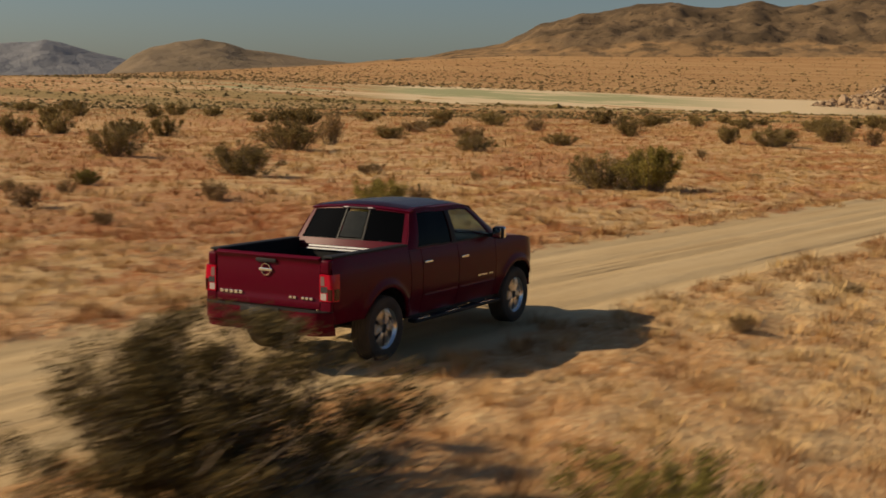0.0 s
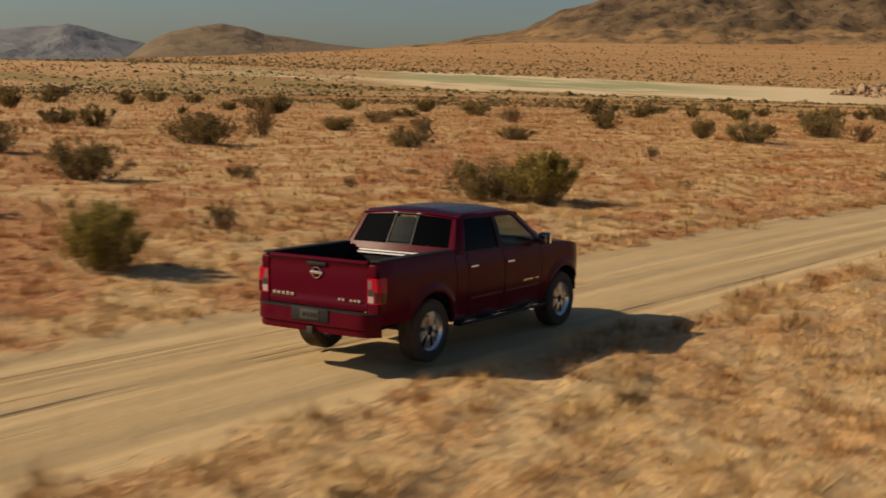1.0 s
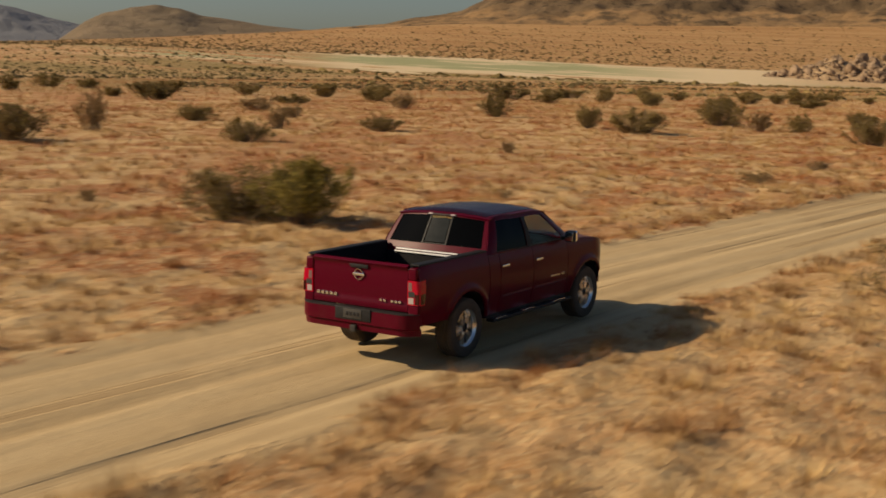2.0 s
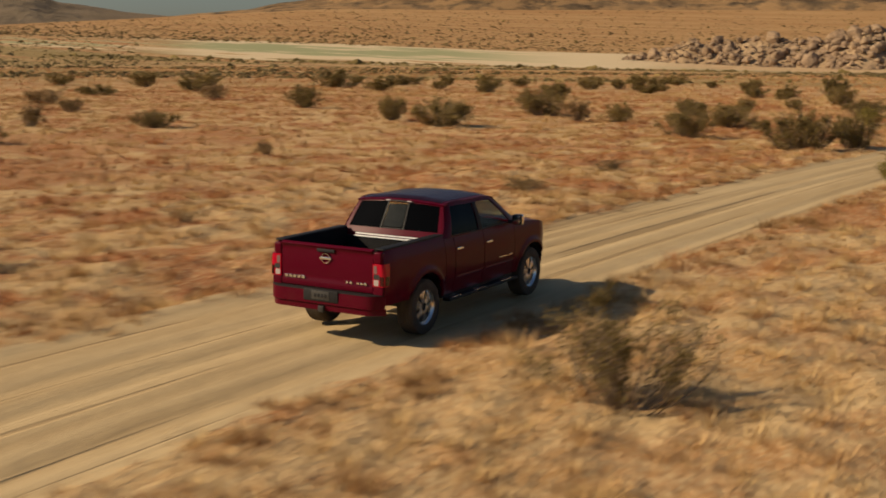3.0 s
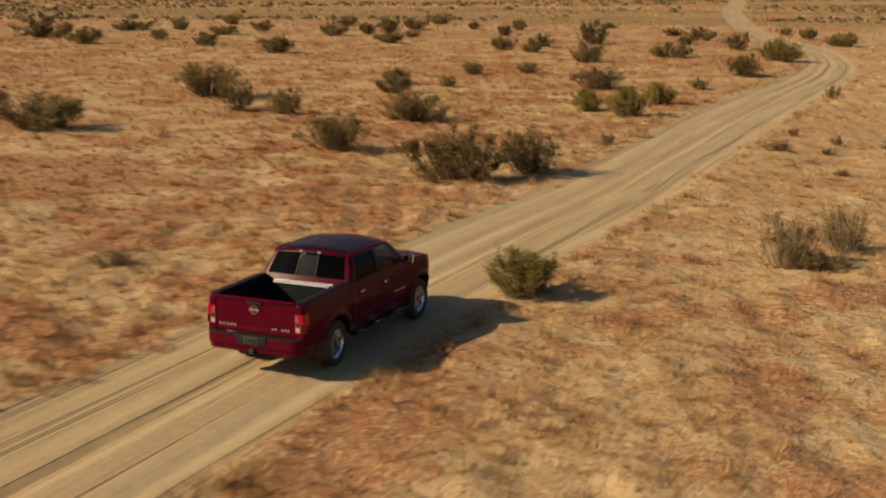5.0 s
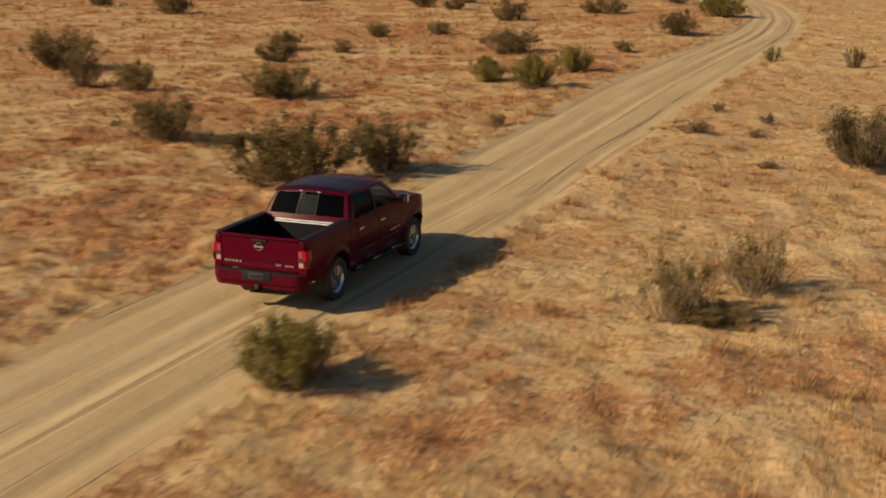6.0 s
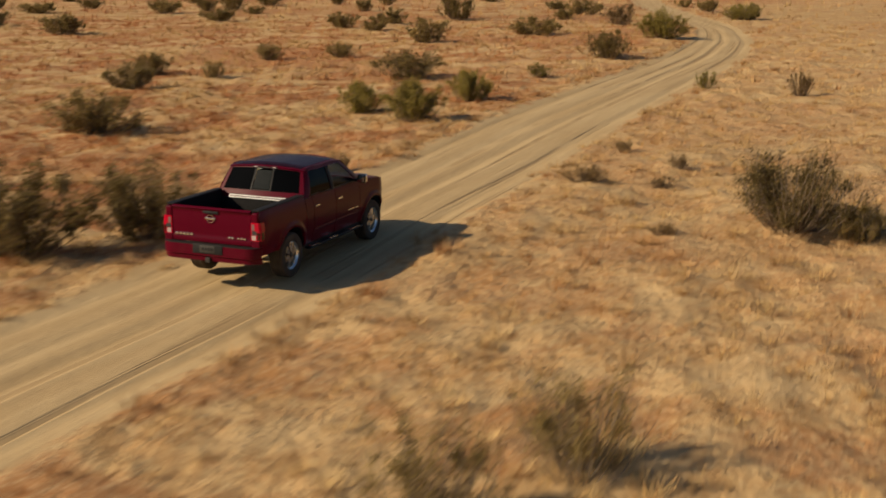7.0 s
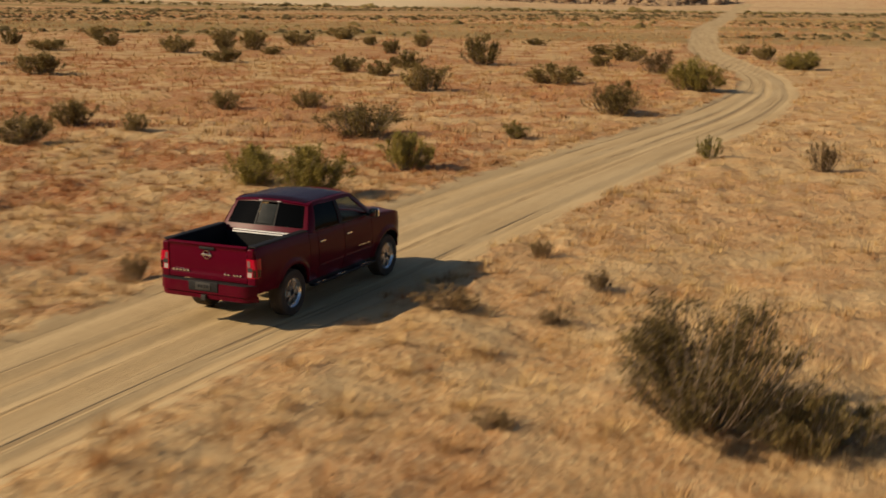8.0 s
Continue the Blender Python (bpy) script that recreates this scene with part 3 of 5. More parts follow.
DARK_2 = [(-110.6, 136.0, 2.9, 1.8), (-9.8, 137.1, 1.9, 1.1), (-54.9, 138.1, 3.7, 1.7), (-41.5, 138.1, 2.5, 1.4), (-12.9, 139.0, 2.3, 1.3), (-139.0, 139.2, 4.5, 2.3), (-131.2, 140.0, 4.0, 1.6), (-81.2, 142.1, 4.0, 1.6), (-10.7, 145.1, 2.2, 1.4), (-183.7, 145.6, 6.3, 1.9), (-51.3, 146.8, 2.3, 1.1), (-65.0, 146.9, 5.6, 2.3), (-26.2, 147.3, 3.2, 1.1), (-7.1, 152.0, 3.0, 2.4), (1.7, 153.8, 1.9, 1.0), (-182.9, 157.2, 6.6, 2.2), (-36.7, 158.6, 3.4, 1.5), (-49.4, 158.7, 4.1, 1.1), (-27.9, 160.0, 2.2, 0.8), (2.4, 161.9, 3.2, 1.5)]
DARK_3 = [(-34.1, 163.0, 2.0, 1.4), (-63.6, 163.7, 5.2, 1.4), (-19.0, 165.7, 1.9, 1.3), (-32.8, 165.8, 2.9, 2.0), (-59.1, 166.4, 2.2, 1.6), (13.3, 167.0, 2.1, 1.3), (-49.2, 168.3, 2.5, 1.3), (-1.4, 170.8, 2.6, 0.9), (-32.8, 176.1, 3.4, 1.5), (10.6, 176.6, 1.8, 0.9), (-20.4, 178.7, 2.2, 1.4), (-26.2, 179.8, 1.8, 1.0), (-43.6, 181.3, 3.0, 1.4), (-60.7, 184.9, 2.9, 1.4), (-10.7, 187.3, 2.3, 0.8), (-34.7, 194.2, 3.8, 1.5)]
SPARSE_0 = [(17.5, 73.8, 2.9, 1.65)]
AIRY_0 = [(7.0, 23.8, 2.2, 1.35), (13.3, 58.1, 1.7, 1.45), (14.7, 60.0, 1.8, 1.3)]
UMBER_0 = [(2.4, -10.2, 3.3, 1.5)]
# low dark brush, added also to stand in for the shadow lying on it
BRUSH_SHADE_0 = [(18.9, 73.6, 1.7, 0.75), (14.1, 58.0, 1.4, 0.45)]
YELLOW_0 = [(6.3, -9.2, 1.6, 0.7), (14.9, 101.3, 1.0, 0.8), (7.3, 105.0, 1.2, 0.7)]
LOW_0 = [(4.0, -0.4, 0.5, 0.2), (-14.2, 4.7, 0.8, 0.3), (4.3, 4.7, 0.6, 0.1), (-19.9, 7.0, 1.1, 0.5), (-25.2, 10.8, 0.6, 0.3), (-23.3, 11.6, 0.8, 0.3), (-17.6, 12.7, 1.3, 0.5), (-11.1, 14.7, 1.0, 0.5), (-15.9, 26.3, 0.7, 0.3), (-22.0, 27.7, 1.5, 0.4), (-18.7, 34.2, 0.9, 0.2), (-7.1, 34.5, 0.7, 0.2), (-2.4, 45.6, 1.3, 0.3), (-16.0, 52.5, 0.9, 0.4), (-2.2, 53.4, 1.1, 0.3), (-43.5, 53.9, 1.8, 1.8), (-37.0, 62.5, 1.6, 1.0), (14.9, 72.8, 0.6, 0.2), (-47.3, 77.9, 2.0, 0.7), (14.5, 78.3, 0.7, 0.2)]
LOW_1 = [(12.6, 78.4, 1.2, 0.3), (5.7, 79.3, 0.7, 0.4), (14.8, 80.7, 0.6, 0.3), (13.1, 83.5, 0.6, 0.3), (-14.2, 86.1, 1.7, 1.0), (-58.6, 88.1, 3.7, 0.9), (18.7, 99.3, 1.0, 0.7), (-53.3, 103.7, 2.4, 1.1), (7.1, 147.3, 2.9, 1.1)]

plant("green", GREEN_0)
plant("dark", DARK_0)
plant("dark", DARK_1)
plant("dark", DARK_2)
plant("dark", DARK_3)
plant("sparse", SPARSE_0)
plant("airy", AIRY_0)
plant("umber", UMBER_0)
plant("dark", BRUSH_SHADE_0)
plant("yellow", YELLOW_0)
plant("low", LOW_0)
plant("low", LOW_1)


for pools in ROOTS.values():
    for pool in pools:
        for model, used in pool:
            if not used:
                for ob in (*model.children, model):
                    bpy.data.objects.remove(ob)


# ---- grass and far scrub ----
def tufts(name, seed, n, box, blades, size, keep, label, thin=0.028, thick=0.065, wide=1.1, lie=1.45, material=GRASS, clumped=0.8):
    """Bunch grass: every tuft is a fan of narrow blades."""
    r = np.random.RandomState(seed)
    x, y = r.uniform(box[0], box[1], n), r.uniform(box[2], box[3], n)
    lat, along = track(x, y)
    clump = 0.5 + 0.5 * waves(x, y, 2.3, seed + 1) * clumped + 0.35 * waves(x, y, 14, seed + 2)
    ok = keep(x, y) & (np.abs(lat) > 1.0 + 0.10 * waves(x, y, 3, 5)) & (clump > r.uniform(-0.5, 0.8, n))
    open_sand = np.clip((y - 50) / 22, 0, 1) * np.clip((x - 0.12 * y + 6) / 5, 0, 1)
    ok &= r.uniform(0, 1, n) > 0.42 * open_sand * np.where(material is WEED, 1.6, 1.0)
    x, y, lat, along = x[ok], y[ok], lat[ok], along[ok]
    z = ground_z(x, y, lat, along)
    m = len(x)
    sc = size * np.clip(r.lognormal(0, 0.38, m), 0.4, 1.8)
    a = r.uniform(0, 6.283, (m, blades))
    lean = r.uniform(0.1, lie, (m, blades))
    ln = sc[:, None] * r.uniform(0.55, 1.1, (m, blades))
    off = sc[:, None] * r.uniform(0.0, wide, (m, blades))
    bx, by = x[:, None] + off * np.cos(a), y[:, None] + off * np.sin(a)
    tx, ty = bx + ln * np.sin(lean) * np.cos(a), by + ln * np.sin(lean) * np.sin(a)
    tz = z[:, None] + ln * np.cos(lean)
    w = sc[:, None] * r.uniform(thin, thick, (m, blades))
    px, py = -np.sin(a) * w, np.cos(a) * w
    zb = z[:, None] - 0.02 + 0 * bx
    v = np.stack([np.stack([bx - px, by - py, zb], -1), np.stack([bx + px, by + py, zb], -1), np.stack([tx, ty, tz], -1)], 2).reshape(-1, 3)
    ob = arrays(name, v, np.arange(len(v)).reshape(-1, 3), material)
    tagged(ob, label, "grass", kind="stuff")


near_strip = lambda x, y: (x > -16 + 0.04 * y) & (x < 15 + 0.12 * y)
beyond = lambda x, y: ~near_strip(x, y) | (y > 100)
G = "straw-coloured dry bunch grass on the desert floor"
C = "low cushions of straw and rust-coloured dry grass"
T = "short dry straw and rust-brown weeds covering the ground"
V = "rust-brown weeds along the verge of the dirt track"
B = "dead brown weeds in small dark clumps between the grass"
tufts("dry_weeds", 1, 40000, (-16, 26, -16, 100), 9, 0.085, near_strip, T)
tufts("bunch_grass", 4, 19000, (-16, 26, -16, 100), 60, 0.165, near_strip, C, 0.016, 0.034, 1.0, 1.35)
tufts("bunch_grass", 9, 2200, (-16, 26, -16, 100), 60, 0.22, near_strip, G, 0.010, 0.020, 0.8, 1.35)
tufts("brown_weeds", 12, 6000, (-16, 26, -16, 100), 50, 0.14, near_strip, B, 0.022, 0.046, 1.1, 1.2, WEED, 1.3)
tufts("brown_weeds", 15, 30000, (-9, 24, -16, 130), 40, 0.16, lambda x, y: np.abs(track(x, y)[0]) < 1.42, V, 0.02, 0.04, 1.1, 1.3, WEED, 1.0)
tufts("dry_weeds", 2, 36000, (-75, 40, -10, 150), 7, 0.14, beyond, T)
tufts("bunch_grass", 6, 36000, (-75, 40, -10, 150), 26, 0.22, beyond, C, 0.028, 0.055, 1.0, 1.35)
tufts("brown_weeds", 13, 4000, (-75, 40, -10, 150), 22, 0.22, beyond, B, 0.035, 0.07, 1.1, 1.2, WEED, 1.3)
tufts("bunch_grass", 3, 45000, (-210, 60, 10, 330), 7, 0.36, lambda x, y: (x < -75) | (y > 150), G, 0.05, 0.1, 0.9, 1.4)


def scrub(name, seed, n, az, rad, size, material, label, thin=0.0):
    """Far low shrubs, each a small uneven lump."""
    r = np.random.RandomState(seed)
    a, d = np.radians(r.uniform(az[0], az[1], n)), rad[0] * (rad[1] / rad[0]) ** r.uniform(0, 1, n)
    x, y = 10 - d * np.sin(a), -10 + d * np.cos(a)
    lat, along = track(x, y)
    ok = (np.abs(lat) > 1.3) & (waves(x, y, 120, seed + 3) > thin)
    x, y = x[ok], y[ok]
    z = ground_z(x, y)
    m = len(x)
    s = size * r.lognormal(0, 0.4, m)
    base = np.array([(1, 0, 0.1), (0.3, 0.95, 0.1), (-0.8, 0.6, 0.1), (-0.8, -0.6, 0.1), (0.3, -0.95, 0.1), (0.25, 0.2, 0.9), (-0.35, 0.1, 0.75), (0.2, -0.4, 0.8)])
    tri = np.array([(0, 1, 5), (1, 2, 6), (1, 6, 5), (2, 3, 6), (3, 4, 7), (3, 7, 6), (4, 0, 7), (0, 5, 7), (5, 6, 7)])
    v = base[None] * (1 + r.normal(0, 0.22, (m, 8, 3))) * s[:, None, None]
    t = r.uniform(0, 6.283, m)
    vx, vy = v[..., 0] * np.cos(t)[:, None] - v[..., 1] * np.sin(t)[:, None], v[..., 0] * np.sin(t)[:, None] + v[..., 1] * np.cos(t)[:, None]
    v = np.stack([x[:, None] + vx, y[:, None] + vy, z[:, None] + v[..., 2] * 0.65 - 0.03], -1)
    f = (np.arange(m)[:, None, None] * 8 + tri[None]).reshape(-1, 3)
    ob = arrays(name, v.reshape(-1, 3), f, material)
    tagged(ob, label, "scrub", kind="stuff")


scrub("far_scrub", 5, 13000, (-12, 60), (225, 510), 0.40, LEAF_SCRUB, "low olive-brown scrub on the far plain")
scrub("far_scrub", 6, 900, (-12, 60), (215, 490), 0.5, LEAF_DARK, "dark low shrubs on the far plain", 0.2)
scrub("far_scrub", 7, 800, (0, 40), (502, 524), 0.75, LEAF_DARK, "dark shrubs along the rim of the dry lake", -9)
scrub("far_scrub", 11, 2600, (36, 60), (430, 800), 0.6, LEAF_SCRUB, "olive scrub beside the dry lake bed", -9)
scrub("far_scrub", 8, 9000, (-14, 50), (715, 1480), 0.85, LEAF_LOW, "brown shrubs dotted over the far slope", -9)
scrub("far_scrub", 9, 2500, (-14, 50), (715, 1480), 0.95, LEAF_DARK, "dark shrubs dotted over the far slope", 0.3)


# ---- rock outcrop ----
def boulder_mesh(seed):
    bm = bmesh.new()
    bmesh.ops.create_icosphere(bm, subdivisions=2, radius=1.0)
    off = Vector((seed * 3.7, seed * 1.3, seed * 9.1))
    for v in bm.verts:
        d = v.co.normalized()
        v.co = d * (1 + 0.38 * noise.noise(d * 1.3 + off) + 0.14 * noise.noise(d * 3.1 + off))
    me = bpy.data.meshes.new("boulder")
    finish(bm, False)
    bm.to_mesh(me)
    bm.free()
    me.materials.append(STONE)
    return me


def outcrop():
    rng = random.Random(4)
    shapes = [boulder_mesh(i + 1) for i in range(7)]
    root = new("rock_outcrop")
    cx, cy = -82.0, 612.0
    root.matrix_basis = pose(cx, cy, float(rise(cx, cy)))
    tagged(root, "pile of weathered brown granite boulders on pale sand", "rock outcrop")
    z0 = float(rise(cx, cy))

    def crest(x):
        return float(np.interp(x, [-78, -66, -57, -50, -43, -30, -15, 0, 12, 22, 30, 36, 58], [0.8, 4, 8, 13, 10.5, 12, 14, 13, 14.5, 17, 21, 19, 0.4]))

    # the rubble core that the boulders lie on
    bm = bmesh.new()
    us, vs = np.linspace(-78, 58, 76), np.linspace(-1, 1, 20)
    grid = []
    for u in us:
        col = []
        for v in vs:
            c = crest(u)
            y = v * (9 + c)
            h = c * (1 - abs(v)) ** 0.9 * 0.85 + 1.6 * noise.noise(Vector((u * 0.25, y * 0.25, 3))) * (1 - abs(v)) - 0.4
            col.append(bm.verts.new((u, y, h + float(rise(cx + u, cy + y)) - z0)))
        grid.append(col)
    for a, b in zip(grid, grid[1:]):
        for k in range(len(vs) - 1):
            bm.faces.new((a[k], b[k], b[k + 1], a[k + 1]))
    part("rubble_core", bm, RUBBLE, root, "weathered rubble slope", False)
    for k in range(299):
        x = rng.uniform(-2, 56) if k % 5 < 3 else rng.uniform(-77, 0)
        d = rng.uniform(-0.95, 0.5)
        c = crest(x)
        y = d * (9 + c)
        s = rng.lognormvariate(0.0, 0.45) * (0.85 + 0.022 * c)
        z = c * (1 - abs(d)) ** 0.9 * 0.85 + 0.2 * s
        ob = new("boulder", shapes[k % 7])
        ob.parent = root
        ob.matrix_basis = pose(x, y, z + float(rise(cx + x, cy + y)) - z0, rng.uniform(-40, 40), rng.uniform(-40, 40), rng.uniform(0, 360)) @ Matrix.Diagonal((s * 1.4, s, s * rng.uniform(0.7, 1.2), 1))

    # smaller stones over and round the pile, too many to pick apart
    r = np.random.RandomState(8)
    n = 1100
    x, d = r.uniform(-82, 60, n), r.uniform(-1.15, 0.6, n)
    c = np.array([crest(q) for q in x])
    y = d * (9 + c)
    s = np.exp(r.normal(-0.45, 0.4, n)) * (0.8 + 0.03 * c)
    z = c * np.clip(1 - np.abs(d), 0, 1) ** 0.9 * 0.85 + 0.15 * s + rise(cx + x, cy + y) - z0
    base = np.array([(1, 0, 0), (0.3, 0.9, -0.1), (-0.8, 0.5, 0.1), (-0.7, -0.6, 0), (0.4, -0.9, 0.1), (0.3, 0.2, 0.85), (-0.3, -0.1, 0.95)])
    tri = np.array([(0, 1, 5), (1, 2, 5), (2, 6, 5), (2, 3, 6), (3, 4, 6), (4, 5, 6), (4, 0, 5)])
    v = base[None] * (1 + r.normal(0, 0.2, (n, 7, 3))) * s[:, None, None] * np.array([1.3, 1.0, 0.9])
    t = r.uniform(0, 6.283, n)
    vx, vy = v[..., 0] * np.cos(t)[:, None] - v[..., 1] * np.sin(t)[:, None], v[..., 0] * np.sin(t)[:, None] + v[..., 1] * np.cos(t)[:, None]
    v = np.stack([x[:, None] + vx, y[:, None] + vy, z[:, None] + v[..., 2]], -1)
    ob = arrays("rubble", v.reshape(-1, 3), (np.arange(n)[:, None, None] * 7 + tri[None]).reshape(-1, 3), STONE)
    ob.parent = root
    tagged(ob, "loose weathered stones", kind="stuff")


outcrop()


# ---- pickup truck: x forwards from the rear axle, y to its left, z up from the ground ----
AXLES, WHEEL_R, ARCH_R = (0.0, 3.55), 0.42, 0.525


def sheet(fn, us, vs, thick=0.0):
    bm = bmesh.new()
    g = [[bm.verts.new(fn(u, v)) for v in vs] for u in us]
    for a, b in zip(g, g[1:]):
        for j in range(len(vs) - 1):
            bm.faces.new((a[j], b[j], b[j + 1], a[j + 1]))
    if thick:
        bmesh.ops.recalc_face_normals(bm, faces=bm.faces)
        bmesh.ops.solidify(bm, geom=bm.faces[:], thickness=thick)
    return bm


def block(x0, x1, y0, y1, z0, z1, bevel=0.01, bm=None, segments=2):
    own = bmesh.new()
    bmesh.ops.create_cube(own, size=1.0, matrix=Matrix.Translation(((x0 + x1) / 2, (y0 + y1) / 2, (z0 + z1) / 2)) @ Matrix.Diagonal((abs(x1 - x0), abs(y1 - y0), abs(z1 - z0), 1)))
    if bevel:
        bmesh.ops.bevel(own, geom=own.edges[:], offset=bevel, segments=segments, affect="EDGES", profile=0.6)
    if bm is None:
        return own
    me = bpy.data.meshes.new("tmp")
    own.to_mesh(me)
    own.free()
    bm.from_mesh(me)
    bpy.data.meshes.remove(me)
    return bm


def revolve(profile, sides=40):
    """A ring round the y axis from (radius, y) pairs."""
    bm = bmesh.new()
    rings = [[bm.verts.new((r * math.cos(6.28319 * k / sides), y, r * math.sin(6.28319 * k / sides))) for r, y in profile] for k in range(sides)]
    for k in range(sides):
        a, b = rings[k], rings[(k + 1) % sides]
        for j in range(len(profile) - 1):
            bm.faces.new((a[j], a[j + 1], b[j + 1], b[j]))
    return bm


def side_y(x, z):
    """Half width of the body at x, z."""
    y = float(np.interp(z, [0.45, 0.60, 0.70, 0.735, 0.85, 1.0, 1.12, 1.25, 1.36, 1.45], [0.925, 0.955, 0.968, 0.992, 1.0, 1.006, 1.0, 0.982, 0.955, 0.925]))
    if x > 3.8:
        y -= 0.23 * ((x - 3.8) / 0.56) ** 2
    if x < -0.85:
        y -= 0.03 * ((-0.85 - x) / 0.3) ** 2
    for ax in AXLES:
        d = math.hypot(x - ax, z - 0.42)
        y += 0.03 * math.exp(-((d - 0.55) / 0.055) ** 2)
    return y


def low_edge(x):
    z = 0.50 if x > -0.4 else 0.62
    if x > 4.0:
        z = 0.55
    for ax in AXLES:
        if abs(x - ax) < ARCH_R:
            z = max(z, 0.42 + math.sqrt(ARCH_R ** 2 - (x - ax) ** 2))
    return z


def top_edge(x):
    if x < 0.565:
        return 1.425 - 0.035 * max(0.0, (-0.95 - x) / 0.18) ** 2
    return float(np.interp(x, [0.565, 2.9, 3.2, 3.8, 4.15, 4.36], [1.36, 1.345, 1.335, 1.285, 1.225, 1.09]))


def side_panel(x0, x1, sign):
    xs = set(np.linspace(x0, x1, max(6, int((x1 - x0) / 0.07))))
    for ax in AXLES:
        xs |= {ax + ARCH_R * math.cos(a) for a in np.linspace(0, math.pi, 25)}
        xs |= {ax - ARCH_R - 0.004, ax + ARCH_R + 0.004}
    xs = sorted(x for x in xs if x0 <= x <= x1)

    def at(x, v):
        lo, hi = low_edge(x), top_edge(x)
        z = lo + (hi - lo) * v
        return (x, sign * side_y(x, z), z)

    bm = sheet(at, xs, np.linspace(0, 1, 16))
    bmesh.ops.recalc_face_normals(bm, faces=bm.faces)
    # the hem turns inwards along the rim
    rim = [e for e in bm.edges if e.is_boundary]
    out = bmesh.ops.extrude_edge_only(bm, edges=rim)
    for v in out["geom"]:
        if isinstance(v, bmesh.types.BMVert):
            v.co.y -= sign * 0.035
    return bm


def quad(p00, p10, p01, p11, bow=0.0, out=Vector((0, 0, 0))):
    a, b, c, d = map(Vector, (p00, p10, p01, p11))

    def at(u, v):
        p = a.lerp(b, u).lerp(c.lerp(d, u), v)
        return p + out * bow * 4 * (v * (1 - v) + 0.5 * u * (1 - u))
    return at


def cells(corner, us, vs, holes, out, bow, thick=0.02, n=4):
    """A panel with window holes: cells between the lines us and vs, without those in holes."""
    bm = bmesh.new()
    for i in range(len(us) - 1):
        for j in range(len(vs) - 1):
            if (i, j) in holes:
                continue
            uu, vv = np.linspace(us[i], us[i + 1], n), np.linspace(vs[j], vs[j + 1], n)
            g = [[bm.verts.new(corner(u, v)) for v in vv] for u in uu]
            for a, b in zip(g, g[1:]):
                for k in range(n - 1):
                    bm.faces.new((a[k], b[k], b[k + 1], a[k + 1]))
    bmesh.ops.remove_doubles(bm, verts=bm.verts[:], dist=0.0005)
    bmesh.ops.recalc_face_normals(bm, faces=bm.faces)
    bmesh.ops.solidify(bm, geom=bm.faces[:], thickness=thick)
    return bm


def pane(corner, u0, u1, v0, v1, inset):
    e = 0.004
    bm = sheet(lambda u, v: Vector(corner(u, v)) + inset, np.linspace(u0 + e, u1 - e, 6), np.linspace(v0 + e, v1 - e, 6), 0.005)
    return bm


def wheel_parts(name, parent, sign, ax):
    hub = part(name, revolve([(0.0, sign * 0.075), (0.035, sign * 0.075), (0.05, sign * 0.065), (0.05, sign * 0.03), (0.17, sign * 0.02), (0.17, -sign * 0.02), (0.0, -sign * 0.02)], 20), DARK_ALLOY, parent, "alloy wheel with dark hub")
    s = sign
    tyre = [(0.262, -0.125), (0.30, -0.14), (0.36, -0.143), (0.40, -0.13), (0.416, -0.10)]
    for k in range(5):
        y = -0.09 + k * 0.045
        tyre += [(0.42, y - 0.012), (0.42, y + 0.012), (0.411, y + 0.017), (0.411, y + 0.028)]
    tyre += [(0.416, 0.10), (0.40, 0.13), (0.36, 0.143), (0.30, 0.14), (0.262, 0.125)]
    part("tyre", revolve([(r, y) for r, y in tyre], 56), RUBBER, hub, "dusty black all-terrain tyre")
    rim = revolve([(0.262, s * 0.125), (0.268, s * 0.118), (0.255, s * 0.10), (0.235, s * 0.08), (0.23, -s * 0.10), (0.262, -s * 0.125)], 48)
    for k in range(6):
        for d in (-11, 11):
            a = Matrix.Rotation(radians(60 * k + d), 4, "Y")
            own = block(0.06, 0.25, s * 0.055, s * 0.095, -0.02, 0.02, 0.008)
            for v in own.verts:
                v.co.z *= 0.75 + 1.2 * (v.co.x - 0.06)
                v.co.y += s * 0.02 * (1 - (v.co.x / 0.25)) * 0.5
            own.transform(a)
            me = bpy.data.meshes.new("tmp")
            own.to_mesh(me)
            own.free()
            rim.from_mesh(me)
            bpy.data.meshes.remove(me)
    part("rim", rim, ALLOY, hub, "six-spoke silver alloy rim")
    disc = revolve([(0.0, s * 0.03), (0.20, s * 0.03), (0.20, s * 0.01), (0.0, s * 0.01)], 32)
    part("brake_disc", disc, STEEL, hub, "dark steel brake disc")
    return hub


